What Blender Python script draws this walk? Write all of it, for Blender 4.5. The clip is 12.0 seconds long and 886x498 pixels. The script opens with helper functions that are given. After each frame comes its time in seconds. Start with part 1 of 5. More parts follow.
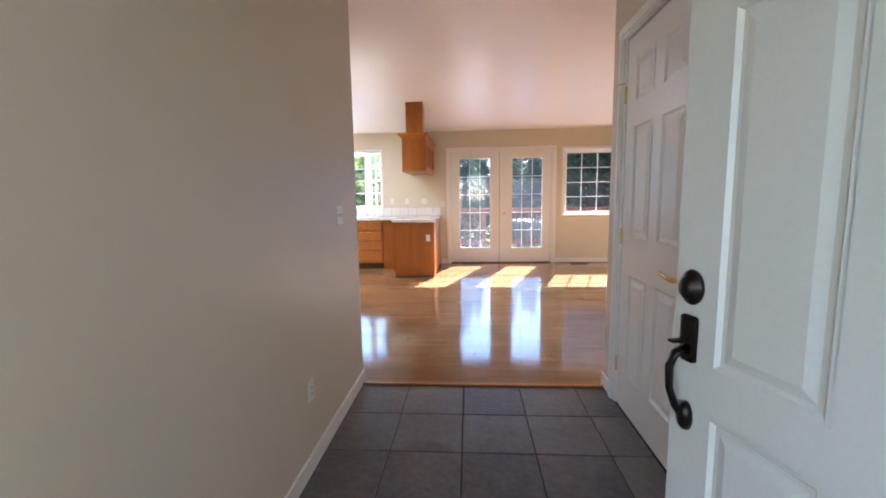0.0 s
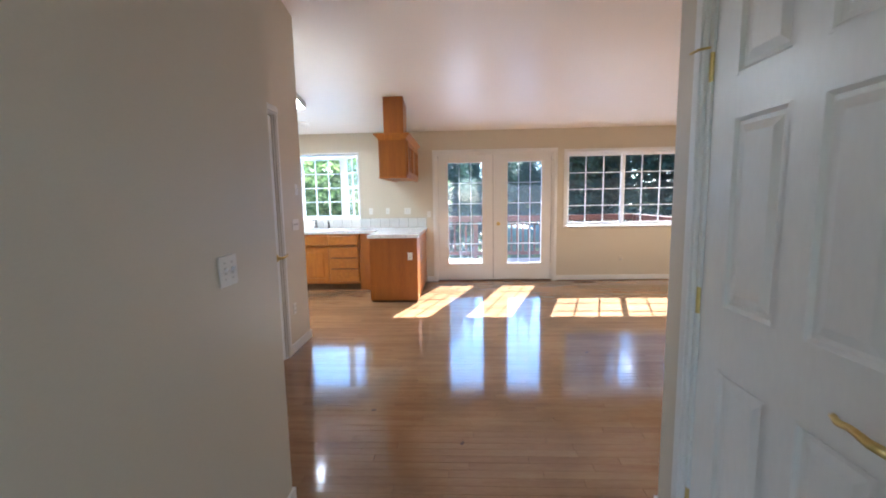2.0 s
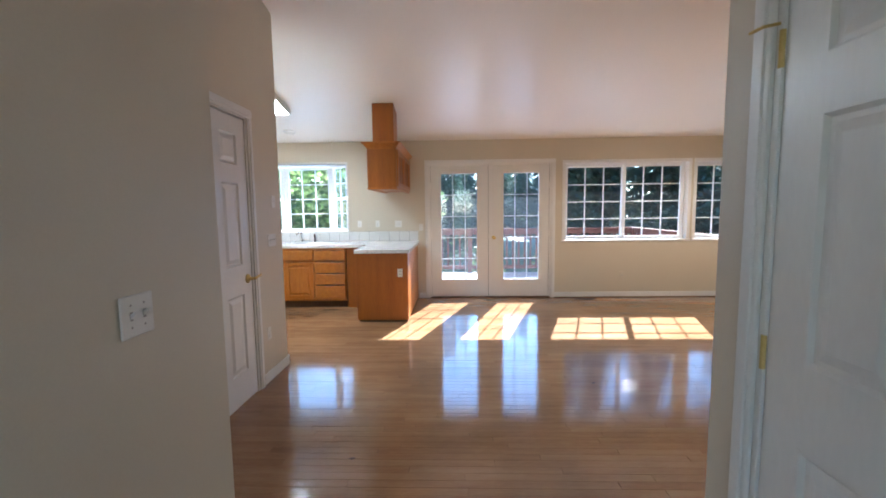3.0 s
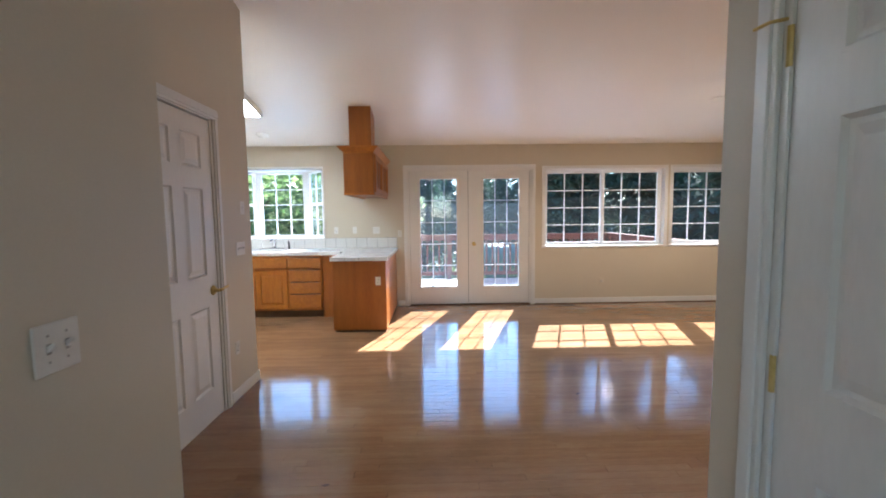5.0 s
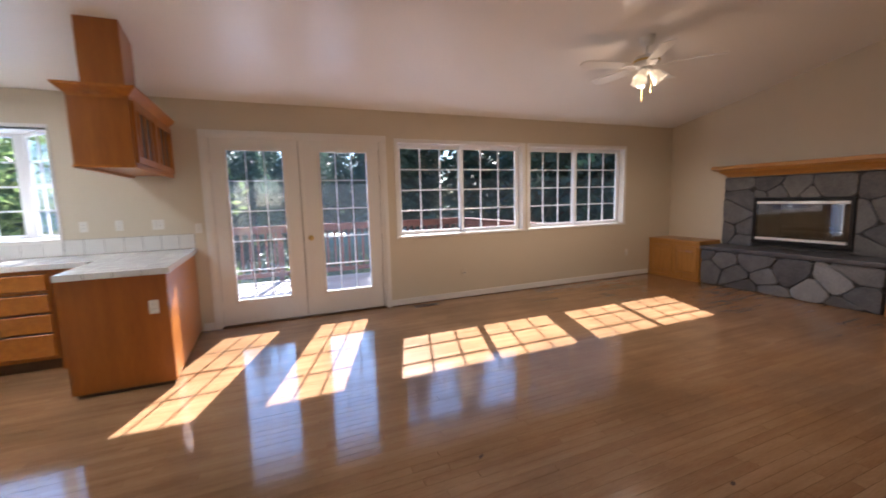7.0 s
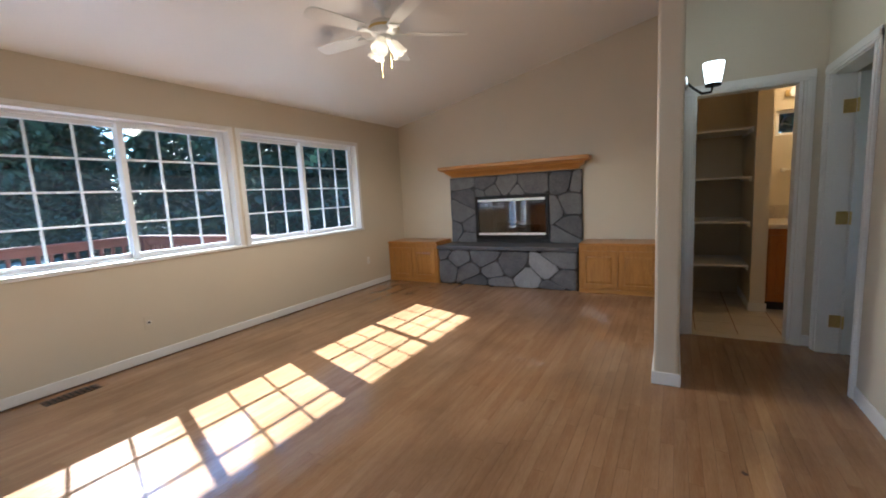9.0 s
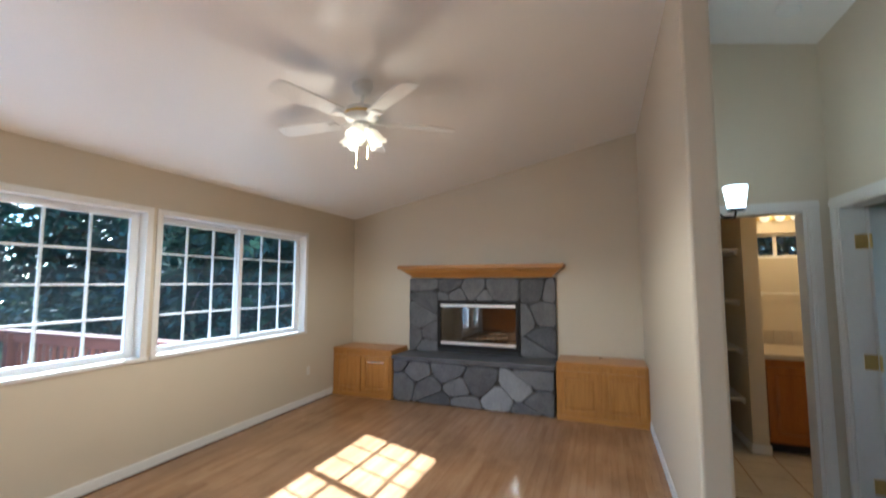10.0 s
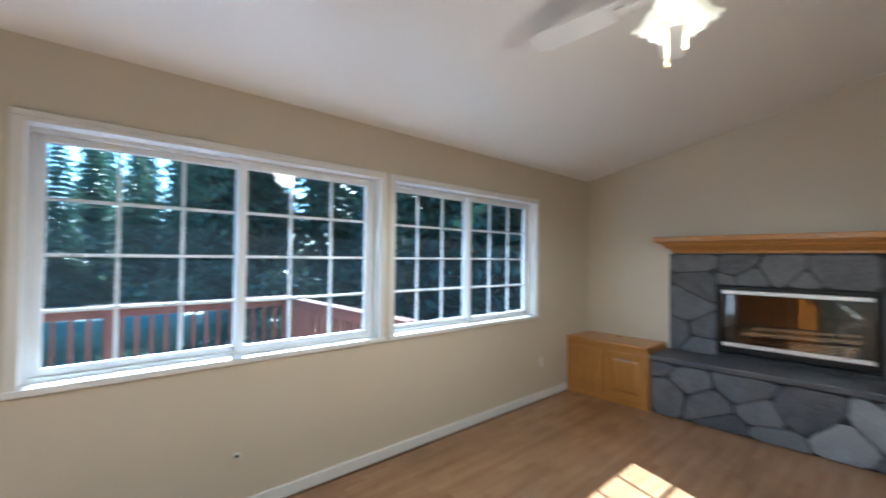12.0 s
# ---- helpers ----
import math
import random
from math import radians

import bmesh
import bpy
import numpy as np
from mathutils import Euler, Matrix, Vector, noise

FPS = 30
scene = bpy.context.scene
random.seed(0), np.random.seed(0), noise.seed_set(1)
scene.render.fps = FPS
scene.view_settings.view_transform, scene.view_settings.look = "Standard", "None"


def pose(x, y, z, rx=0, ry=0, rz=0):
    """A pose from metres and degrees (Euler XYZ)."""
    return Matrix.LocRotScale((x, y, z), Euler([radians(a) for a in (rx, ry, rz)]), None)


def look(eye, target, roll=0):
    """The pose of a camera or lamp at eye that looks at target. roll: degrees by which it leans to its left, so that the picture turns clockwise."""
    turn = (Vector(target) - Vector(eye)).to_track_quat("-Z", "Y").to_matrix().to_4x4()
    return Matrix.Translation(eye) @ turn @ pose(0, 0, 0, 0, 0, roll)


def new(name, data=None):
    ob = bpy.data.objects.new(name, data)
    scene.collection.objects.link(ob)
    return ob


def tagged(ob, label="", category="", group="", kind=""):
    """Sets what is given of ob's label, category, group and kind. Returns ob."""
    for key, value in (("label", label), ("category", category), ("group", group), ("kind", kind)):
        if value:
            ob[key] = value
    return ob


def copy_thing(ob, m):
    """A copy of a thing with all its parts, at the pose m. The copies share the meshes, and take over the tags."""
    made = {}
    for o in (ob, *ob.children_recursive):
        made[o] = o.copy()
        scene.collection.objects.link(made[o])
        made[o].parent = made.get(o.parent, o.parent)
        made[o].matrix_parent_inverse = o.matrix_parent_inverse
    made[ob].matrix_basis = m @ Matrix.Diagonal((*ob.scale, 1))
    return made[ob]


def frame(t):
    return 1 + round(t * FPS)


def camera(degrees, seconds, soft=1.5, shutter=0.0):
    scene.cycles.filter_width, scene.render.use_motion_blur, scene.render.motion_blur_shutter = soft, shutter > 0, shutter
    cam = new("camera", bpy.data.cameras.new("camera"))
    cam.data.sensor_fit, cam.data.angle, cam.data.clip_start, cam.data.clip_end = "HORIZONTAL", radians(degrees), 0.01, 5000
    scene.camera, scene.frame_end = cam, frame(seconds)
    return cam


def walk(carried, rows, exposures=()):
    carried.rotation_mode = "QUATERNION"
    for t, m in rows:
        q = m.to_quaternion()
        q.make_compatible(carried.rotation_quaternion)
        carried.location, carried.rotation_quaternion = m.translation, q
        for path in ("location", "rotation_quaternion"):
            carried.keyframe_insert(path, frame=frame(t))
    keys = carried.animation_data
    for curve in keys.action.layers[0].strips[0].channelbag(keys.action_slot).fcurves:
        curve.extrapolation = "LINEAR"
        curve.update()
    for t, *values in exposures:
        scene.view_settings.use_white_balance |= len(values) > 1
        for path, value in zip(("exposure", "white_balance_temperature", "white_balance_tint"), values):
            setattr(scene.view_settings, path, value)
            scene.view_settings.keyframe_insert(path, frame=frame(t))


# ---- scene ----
cam = camera(94.3, 12.0, soft=1.8, shutter=0.35)
PATH = [
    (0, (-0.016, -0.321, 1.205), (-0.144, 1.66, 0.96), -0.9),
    (0.5, (-0.026, -0.154, 1.225), (-0.12, 1.825, 0.95), -1.5),
    (1, (0.062, 0.114, 1.267), (-0.108, 2.086, 0.985), -1.8),
    (1.5, (0.093, 0.325, 1.328), (-0.094, 2.299, 1.073), -1.4),
    (2, (0.028, 0.627, 1.337), (-0.063, 2.611, 1.096), -1.0),
    (2.5, (0.034, 0.885, 1.348), (-0.037, 2.872, 1.137), -1.0),
    (4.5, (0.02, 1.032, 1.372), (0.028, 3.025, 1.199), -0.0),
    (5, (0.024, 1.092, 1.37), (0.066, 3.085, 1.205), -0.7),
    (5.5, (0.106, 1.342, 1.365), (0.145, 3.338, 1.243), 0.4),
    (6, (0.146, 1.666, 1.356), (0.291, 3.652, 1.185), -0.2),
    (6.5, (0.039, 2.012, 1.359), (0.554, 3.93, 1.122), -1.6),
    (7, (0.158, 2.33, 1.341), (0.938, 4.155, 1.097), -1.5),
    (7.5, (0.295, 2.616, 1.296), (1.431, 4.252, 1.12), -1.2),
    (9.5, (1.064, 3.603, 1.279), (2.886, 4.41, 1.103), -2.0),
    (10, (1.303, 3.86, 1.472), (3.163, 4.577, 1.634), -0.0),
    (10.5, (1.501, 4.02, 1.562), (3.369, 4.605, 1.97), 0.7),
    (11, (1.626, 4.296, 1.549), (3.516, 4.896, 1.814), -0.5),
    (11.5, (1.809, 4.501, 1.492), (3.572, 5.445, 1.52), -1.0),
    (12, (1.85, 4.752, 1.461), (3.192, 6.235, 1.505), 0.6),
]
walk(cam, [(t, look(eye, target, roll)) for t, eye, target, roll in PATH], [(0.0, 3.25, 6550, 21), (1.0, 3.3, 5950, 13), (1.75, 3.25, 5800, 12), (2.5, 3.0, 5700, 10), (5.0, 2.85, 5850, 11), (6.2, 2.5, 5900, 10), (7.0, 2.45, 6300, 19), (7.7, 2.5, 6500, 18), (9.5, 3.0, 5150, 3), (10.5, 3.15, 5150, 2), (12.0, 2.9, 4850, -1)])

SUN = Vector((0.46, 1.36, 1.0)).normalized()

# ---- world, sun ----
world = bpy.data.worlds.new("world")
scene.world = world
world.use_nodes = True
wt = world.node_tree
sky = wt.nodes.new("ShaderNodeTexSky")
sky.sky_type = 'NISHITA'
sky.sun_disc = False
sky.sun_elevation = math.asin(SUN.z)
sky.sun_rotation = math.atan2(SUN.x, SUN.y)
sky.altitude = 200
sky.dust_density, sky.ozone_density = 0.0, 3.5
wt.nodes["Background"].inputs["Strength"].default_value = 0.11
wt.links.new(sky.outputs[0], wt.nodes["Background"].inputs[0])
sun_data = bpy.data.lights.new("sun", 'SUN')
sun_data.energy, sun_data.angle, sun_data.color = 5.0, radians(0.53), (1.0, 0.99, 0.975)
sun_ob = new("sun", sun_data)
sun_ob.matrix_world = look(SUN * 60, (0, 0, 0))


def bulb(name, loc, watts, colour, radius=0.03):
    d = bpy.data.lights.new(name, 'POINT')
    d.energy, d.color, d.shadow_soft_size = watts, colour, radius
    o = new(name, d)
    o.location = loc
    return o


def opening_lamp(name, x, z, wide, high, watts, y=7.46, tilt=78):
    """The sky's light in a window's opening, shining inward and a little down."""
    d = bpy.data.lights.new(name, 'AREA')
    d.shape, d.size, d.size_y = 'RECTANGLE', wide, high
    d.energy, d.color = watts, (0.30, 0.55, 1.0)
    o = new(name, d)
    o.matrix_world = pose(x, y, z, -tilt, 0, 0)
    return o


# Added unseen lamp, turned toward the closet door to brighten it.
closet_fill = opening_lamp("daylight_sidelight", -0.42, 1.12, 0.34, 1.66, 0.8, y=-0.56)
closet_fill.matrix_world = look((-0.42, -0.56, 1.12), (0.83, 1.5, 1.0))
closet_fill.data.color = (1.0, 0.96, 0.88)
opening_lamp("daylight_first_window", 2.60, 1.47, 1.80, 1.14, 0.35)
opening_lamp("daylight_second_window", 4.51, 1.47, 1.76, 1.14, 0.35)
opening_lamp("daylight_patio", 0.56, 1.08, 1.70, 1.70, 2.4)
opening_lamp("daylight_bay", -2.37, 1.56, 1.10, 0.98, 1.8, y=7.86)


# ---- materials ----
def node_mat(name):
    m = bpy.data.materials.new(name)
    m.use_nodes = True
    nt = m.node_tree
    return m, nt, nt.nodes["Principled BSDF"]


def surface(name, dark, light, rough=0.6, scale=6.0, fine=90.0, bump=0.05, metal=0.0, coat=0.0, stretch=(1, 1, 1), vary=0.0, island=False, rvar=0.08, dist=0.01, spec=0.5, blotch=0.0):
    """Two noises mix two tones, one large and one fine; both drive relief, and the large one the roughness.
    blotch darkens worn areas of half a metre and more."""
    m, nt, b = node_mat(name)
    N, L = nt.nodes.new, nt.links.new
    geo = N("ShaderNodeNewGeometry")
    mp = N("ShaderNodeMapping")
    mp.inputs["Scale"].default_value = stretch
    L(geo.outputs["Position"], mp.inputs["Vector"])
    vec = mp.outputs["Vector"]
    rnd = None
    if vary:
        if island:
            rnd = geo.outputs["Random Per Island"]
        else:
            rnd = N("ShaderNodeObjectInfo").outputs["Random"]
        off = N("ShaderNodeVectorMath")
        off.operation = 'MULTIPLY_ADD'
        comb = N("ShaderNodeCombineXYZ")
        for i in range(3):
            L(rnd, comb.inputs[i])
        off.inputs[1].default_value = (17, 31, 23)
        L(comb.outputs[0], off.inputs[0])
        L(vec, off.inputs[2])
        vec = off.outputs[0]
    n1, n2 = N("ShaderNodeTexNoise"), N("ShaderNodeTexNoise")
    n1.inputs["Scale"].default_value, n1.inputs["Detail"].default_value = scale, 5
    n2.inputs["Scale"].default_value, n2.inputs["Detail"].default_value = fine, 4
    L(vec, n1.inputs["Vector"])
    L(vec, n2.inputs["Vector"])
    mix = N("ShaderNodeMath")
    mix.operation = 'MULTIPLY_ADD'
    mix.inputs[1].default_value = 0.45
    L(n2.outputs["Fac"], mix.inputs[0])
    half = N("ShaderNodeMath")
    half.operation = 'MULTIPLY'
    half.inputs[1].default_value = 0.55
    L(n1.outputs["Fac"], half.inputs[0])
    L(half.outputs[0], mix.inputs[2])
    fac = mix.outputs[0]
    if vary:
        add = N("ShaderNodeMath")
        add.operation = 'MULTIPLY_ADD'
        add.inputs[1].default_value = vary
        L(rnd, add.inputs[0])
        sub = N("ShaderNodeMath")
        sub.operation = 'SUBTRACT'
        L(fac, sub.inputs[0])
        sub.inputs[1].default_value = vary / 2
        L(sub.outputs[0], add.inputs[2])
        fac = add.outputs[0]
    ramp = N("ShaderNodeValToRGB")
    ramp.color_ramp.elements[0].position, ramp.color_ramp.elements[1].position = 0.3, 0.7
    ramp.color_ramp.elements[0].color, ramp.color_ramp.elements[1].color = (*dark, 1), (*light, 1)
    L(fac, ramp.inputs[0])
    colour = ramp.outputs[0]
    if blotch:
        n3 = N("ShaderNodeTexNoise")
        n3.inputs["Scale"].default_value, n3.inputs["Detail"].default_value = 1.3, 4
        L(geo.outputs["Position"], n3.inputs["Vector"])
        wear = N("ShaderNodeMapRange")
        wear.inputs["From Min"].default_value, wear.inputs["From Max"].default_value = 0.36, 0.60
        wear.inputs["To Min"].default_value, wear.inputs["To Max"].default_value = 1 - blotch, 1.0
        L(n3.outputs["Fac"], wear.inputs["Value"])
        tone = N("ShaderNodeVectorMath")
        tone.operation = 'SCALE'
        L(colour, tone.inputs[0])
        L(wear.outputs[0], tone.inputs["Scale"])
        colour = tone.outputs[0]
    L(colour, b.inputs["Base Color"])
    mr = N("ShaderNodeMapRange")
    mr.inputs["To Min"].default_value, mr.inputs["To Max"].default_value = max(0.02, rough - rvar), min(1, rough + rvar)
    L(n1.outputs["Fac"], mr.inputs["Value"])
    L(mr.outputs[0], b.inputs["Roughness"])
    b.inputs["Metallic"].default_value = metal
    b.inputs["Coat Weight"].default_value = coat
    b.inputs["Coat Roughness"].default_value = 0.06
    b.inputs["Specular IOR Level"].default_value = spec
    if bump:
        bp = N("ShaderNodeBump")
        bp.inputs["Strength"].default_value, bp.inputs["Distance"].default_value = bump, dist
        L(mix.outputs[0], bp.inputs["Height"])
        L(bp.outputs[0], b.inputs["Normal"])
    return m


def glow(name, colour, strength):
    m, nt, b = node_mat(name)
    b.inputs["Base Color"].default_value = (0.85, 0.85, 0.82, 1)
    b.inputs["Emission Color"].default_value = (*colour, 1)
    b.inputs["Emission Strength"].default_value = strength
    b.inputs["Roughness"].default_value = 0.3
    return m


def pane_glass(name, tint=(1, 1, 1), gloss=1.0, dust=0.0):
    """Clear glass; dust is the share of a fine film on it that scatters light."""
    m, nt, b = node_mat(name)
    N, L = nt.nodes.new, nt.links.new
    nt.nodes.remove(b)
    tr, gl, mx, fr = N("ShaderNodeBsdfTransparent"), N("ShaderNodeBsdfGlossy"), N("ShaderNodeMixShader"), N("ShaderNodeLayerWeight")
    tr.inputs[0].default_value = (*tint, 1)
    gl.inputs["Roughness"].default_value = 0.01
    fr.inputs["Blend"].default_value = 0.5
    p5 = N("ShaderNodeMath")
    p5.operation = 'POWER'
    p5.inputs[1].default_value = 5
    L(fr.outputs["Facing"], p5.inputs[0])
    k = N("ShaderNodeMath")
    k.operation = 'MULTIPLY_ADD'
    k.inputs[1].default_value, k.inputs[2].default_value = 0.8, 0.03 * gloss
    k.use_clamp = True
    L(p5.outputs[0], k.inputs[0])
    L(k.outputs[0], mx.inputs[0])
    L(tr.outputs[0], mx.inputs[1])
    L(gl.outputs[0], mx.inputs[2])
    film, mf = N("ShaderNodeBsdfTranslucent"), N("ShaderNodeMixShader")
    film.inputs["Color"].default_value = (0.72, 0.86, 1.0, 1)
    mf.inputs[0].default_value = dust
    L(mx.outputs[0], mf.inputs[1])
    L(film.outputs[0], mf.inputs[2])
    L(mf.outputs[0], nt.nodes["Material Output"].inputs[0])
    return m


M_WALL = surface("wall_paint", (0.60, 0.535, 0.42), (0.64, 0.575, 0.455), 0.45, 1.2, 160, 0.10, dist=0.004)
M_CEIL = surface("ceiling_paint", (0.80, 0.775, 0.745), (0.84, 0.815, 0.785), 0.33, 0.9, 120, 0.12, dist=0.005)
M_TRIM = surface("white_trim", (0.74, 0.73, 0.70), (0.80, 0.79, 0.76), 0.35, 3, 60, 0.03)
M_DOOR = surface("white_door_paint", (0.72, 0.71, 0.68), (0.78, 0.77, 0.74), 0.32, 2.5, 70, 0.04, stretch=(1, 1, 0.3))
M_FRONT = surface("front_door_paint", (0.62, 0.64, 0.60), (0.68, 0.70, 0.66), 0.38, 2.5, 80, 0.05)
M_VINYL = surface("white_vinyl", (0.78, 0.79, 0.80), (0.83, 0.84, 0.85), 0.3, 4, 50, 0.02)
M_OAK = surface("honey_oak", (0.33, 0.092, 0.007), (0.53, 0.185, 0.018), 0.33, 5, 40, 0.06, stretch=(6, 6, 0.5), coat=0.25)
M_OAKH = surface("honey_oak_flat", (0.33, 0.095, 0.009), (0.52, 0.185, 0.022), 0.33, 5, 40, 0.06, stretch=(6, 0.5, 6), coat=0.25)
M_OAKD = surface("stained_oak_panel", (0.26, 0.072, 0.007), (0.41, 0.130, 0.013), 0.35, 3, 30, 0.05, stretch=(5, 5, 0.4), coat=0.2)
M_PLANK = surface("oak_floor_strip", (0.275, 0.143, 0.066), (0.405, 0.238, 0.122), 0.10, 2.2, 26, 0.03, stretch=(0.8, 9, 9), vary=0.16, coat=0.14, rvar=0.03, dist=0.004, blotch=0.24)
M_PLANKJ = surface("oak_floor_far", (0.275, 0.143, 0.066), (0.405, 0.238, 0.122), 0.10, 2.2, 26, 0.03, stretch=(0.8, 9, 9), vary=0.16, island=True, coat=0.14, rvar=0.03, dist=0.004, blotch=0.24)
M_SUB = surface("floor_seam", (0.05, 0.02, 0.008), (0.09, 0.04, 0.018), 0.8, 8, 60, 0.1)
M_SLATE = surface("slate_tile", (0.055, 0.052, 0.058), (0.15, 0.135, 0.13), 0.42, 5, 34, 0.35, vary=0.25)
M_GROUT = surface("dark_grout", (0.02, 0.02, 0.021), (0.04, 0.038, 0.037), 0.9, 30, 160, 0.3)
M_STONE = surface("grey_stone", (0.070, 0.072, 0.078), (0.175, 0.174, 0.180), 0.6, 7, 45, 0.9, vary=0.38, dist=0.02)
M_STONEP = surface("pale_stone", (0.20, 0.205, 0.215), (0.33, 0.33, 0.335), 0.6, 7, 45, 0.9, dist=0.02)
M_SLAB = surface("dark_slab", (0.05, 0.052, 0.06), (0.12, 0.12, 0.13), 0.42, 5, 50, 0.5)
M_MORTAR = surface("dark_mortar", (0.03, 0.03, 0.031), (0.065, 0.063, 0.06), 0.9, 20, 120, 0.5)
M_BLACK = surface("black_metal", (0.012, 0.011, 0.011), (0.028, 0.026, 0.025), 0.4, 9, 70, 0.06, metal=0.6)
M_BRONZE = surface("oil_rubbed_bronze", (0.010, 0.008, 0.007), (0.03, 0.024, 0.02), 0.3, 12, 90, 0.05, metal=0.7)
M_BRASS = surface("brass", (0.58, 0.42, 0.14), (0.75, 0.57, 0.25), 0.34, 10, 80, 0.03, metal=0.7)
M_GOLD = surface("golden_oak", (0.32, 0.135, 0.026), (0.52, 0.25, 0.058), 0.33, 5, 40, 0.06, stretch=(6, 6, 0.5), coat=0.25)
M_GOLDH = surface("golden_oak_flat", (0.36, 0.15, 0.03), (0.55, 0.265, 0.062), 0.33, 5, 40, 0.06, stretch=(6, 0.5, 6), coat=0.25)
M_CHROME = surface("chrome", (0.70, 0.70, 0.70), (0.82, 0.82, 0.82), 0.12, 10, 80, 0.01, metal=1.0)
M_BAR = surface("bright_steel", (0.80, 0.79, 0.77), (0.90, 0.89, 0.87), 0.38, 10, 80, 0.02, metal=0.55)
M_PLATE = surface("switch_plate", (0.72, 0.70, 0.65), (0.78, 0.76, 0.71), 0.35, 20, 100, 0.02)
M_SLOT = surface("plate_slot", (0.35, 0.33, 0.29), (0.42, 0.40, 0.36), 0.5, 20, 80, 0.02)
M_DARK = surface("dark_slot", (0.01, 0.01, 0.01), (0.03, 0.03, 0.03), 0.7, 20, 80, 0.05)
M_TILEW = surface("white_tile", (0.72, 0.72, 0.70), (0.80, 0.80, 0.78), 0.16, 6, 60, 0.03, vary=0.3)
M_GROUTL = surface("grey_grout", (0.13, 0.127, 0.12), (0.22, 0.215, 0.20), 0.9, 30, 140, 0.2)
M_BEIGE = surface("beige_tile", (0.42, 0.36, 0.28), (0.56, 0.49, 0.39), 0.35, 6, 40, 0.1, vary=0.3)
M_VENT = surface("brown_vent", (0.08, 0.04, 0.02), (0.14, 0.075, 0.035), 0.5, 9, 60, 0.05, metal=0.4)
M_FIREBOX = surface("firebrick", (0.27, 0.225, 0.165), (0.42, 0.36, 0.28), 0.85, 6, 50, 0.3)
M_LOG = surface("ceramic_log", (0.10, 0.07, 0.045), (0.30, 0.23, 0.16), 0.9, 9, 60, 0.8, stretch=(1, 0.3, 1))
M_FANW = surface("fan_white", (0.74, 0.73, 0.70), (0.80, 0.79, 0.76), 0.35, 4, 60, 0.03)
M_SHADE = glow("lit_glass_shade", (1.0, 0.76, 0.46), 0.09)
M_SCONCE = glow("lit_sconce_glass", (0.86, 1.0, 0.98), 0.6)
M_TUBE = glow("lit_diffuser", (0.86, 0.96, 1.0), 9.0)
M_PUCK = surface("puck_white", (0.76, 0.76, 0.75), (0.82, 0.82, 0.81), 0.4, 5, 60, 0.02)
M_REDWOOD = surface("red_stained_wood", (0.095, 0.036, 0.027), (0.175, 0.072, 0.056), 0.85, 4, 40, 0.2, vary=0.25, spec=0.15)
M_DECK = surface("grey_brown_deck", (0.28, 0.23, 0.22), (0.44, 0.38, 0.37), 0.6, 3, 40, 0.2, stretch=(0.6, 6, 6), vary=0.35)
M_EXT = surface("exterior_siding", (0.36, 0.33, 0.28), (0.42, 0.39, 0.33), 0.6, 2, 40, 0.1)
M_BARK = surface("bark", (0.05, 0.035, 0.025), (0.13, 0.095, 0.07), 0.9, 5, 40, 0.9, stretch=(1, 1, 0.25))
M_NEEDLE = surface("needles", (0.012, 0.036, 0.025), (0.045, 0.098, 0.064), 0.6, 1.2, 14, 0.0, vary=0.6, island=True)
M_NEEDLE2 = surface("pale_needles", (0.045, 0.09, 0.06), (0.11, 0.19, 0.125), 0.6, 1.2, 14, 0.0, vary=0.6, island=True)
M_LEAF = surface("leaves", (0.09, 0.165, 0.045), (0.25, 0.33, 0.125), 0.5, 1.5, 14, 0.0, vary=0.7, island=True)


def let_light_through(m, share):
    """Leaves lit from behind pass some of the light on."""
    nt = m.node_tree
    N, L = nt.nodes.new, nt.links.new
    b = nt.nodes["Principled BSDF"]
    tr, mx = N("ShaderNodeBsdfTranslucent"), N("ShaderNodeMixShader")
    L(b.inputs["Base Color"].links[0].from_socket, tr.inputs["Color"])
    mx.inputs[0].default_value = share
    L(b.outputs[0], mx.inputs[1])
    L(tr.outputs[0], mx.inputs[2])
    L(mx.outputs[0], nt.nodes["Material Output"].inputs[0])


let_light_through(M_LEAF, 0.5)
let_light_through(M_NEEDLE, 0.2)
let_light_through(M_NEEDLE2, 0.3)
M_CONCRETE = surface("porch_bounce_concrete", (0.36, 0.35, 0.33), (0.48, 0.47, 0.45), 0.8, 3, 50, 0.2)
# Darkened copy of the leaves: the shade is put into their colour.
M_LEAF_SHADE = surface("shaded_leaves", (0.03, 0.06, 0.035), (0.09, 0.13, 0.07), 0.5, 1.5, 14, 0.0, vary=0.7, island=True)
let_light_through(M_LEAF_SHADE, 0.3)
M_GRASS = surface("grass_ground", (0.035, 0.07, 0.015), (0.10, 0.15, 0.04), 0.9, 0.7, 9, 0.6, dist=0.05)
M_TARP = surface("green_tarp", (0.013, 0.07, 0.048), (0.03, 0.115, 0.08), 0.5, 2, 18, 0.5)
M_BLOCKER = surface("blue_grey_blocker", (0.10, 0.13, 0.18), (0.15, 0.185, 0.24), 0.7, 2, 30, 0.2)
M_ROOF = surface("dark_shingle", (0.04, 0.04, 0.045), (0.09, 0.088, 0.09), 0.9, 6, 50, 0.6)
G_WIN = pane_glass("window_glass", (0.97, 0.985, 0.98), dust=0.0012)
G_PATIO = pane_glass("dusty_door_glass", (0.97, 0.985, 0.98), dust=0.007)
G_FIRE = pane_glass("fireplace_glass", (0.62, 0.60, 0.57), 3.5)


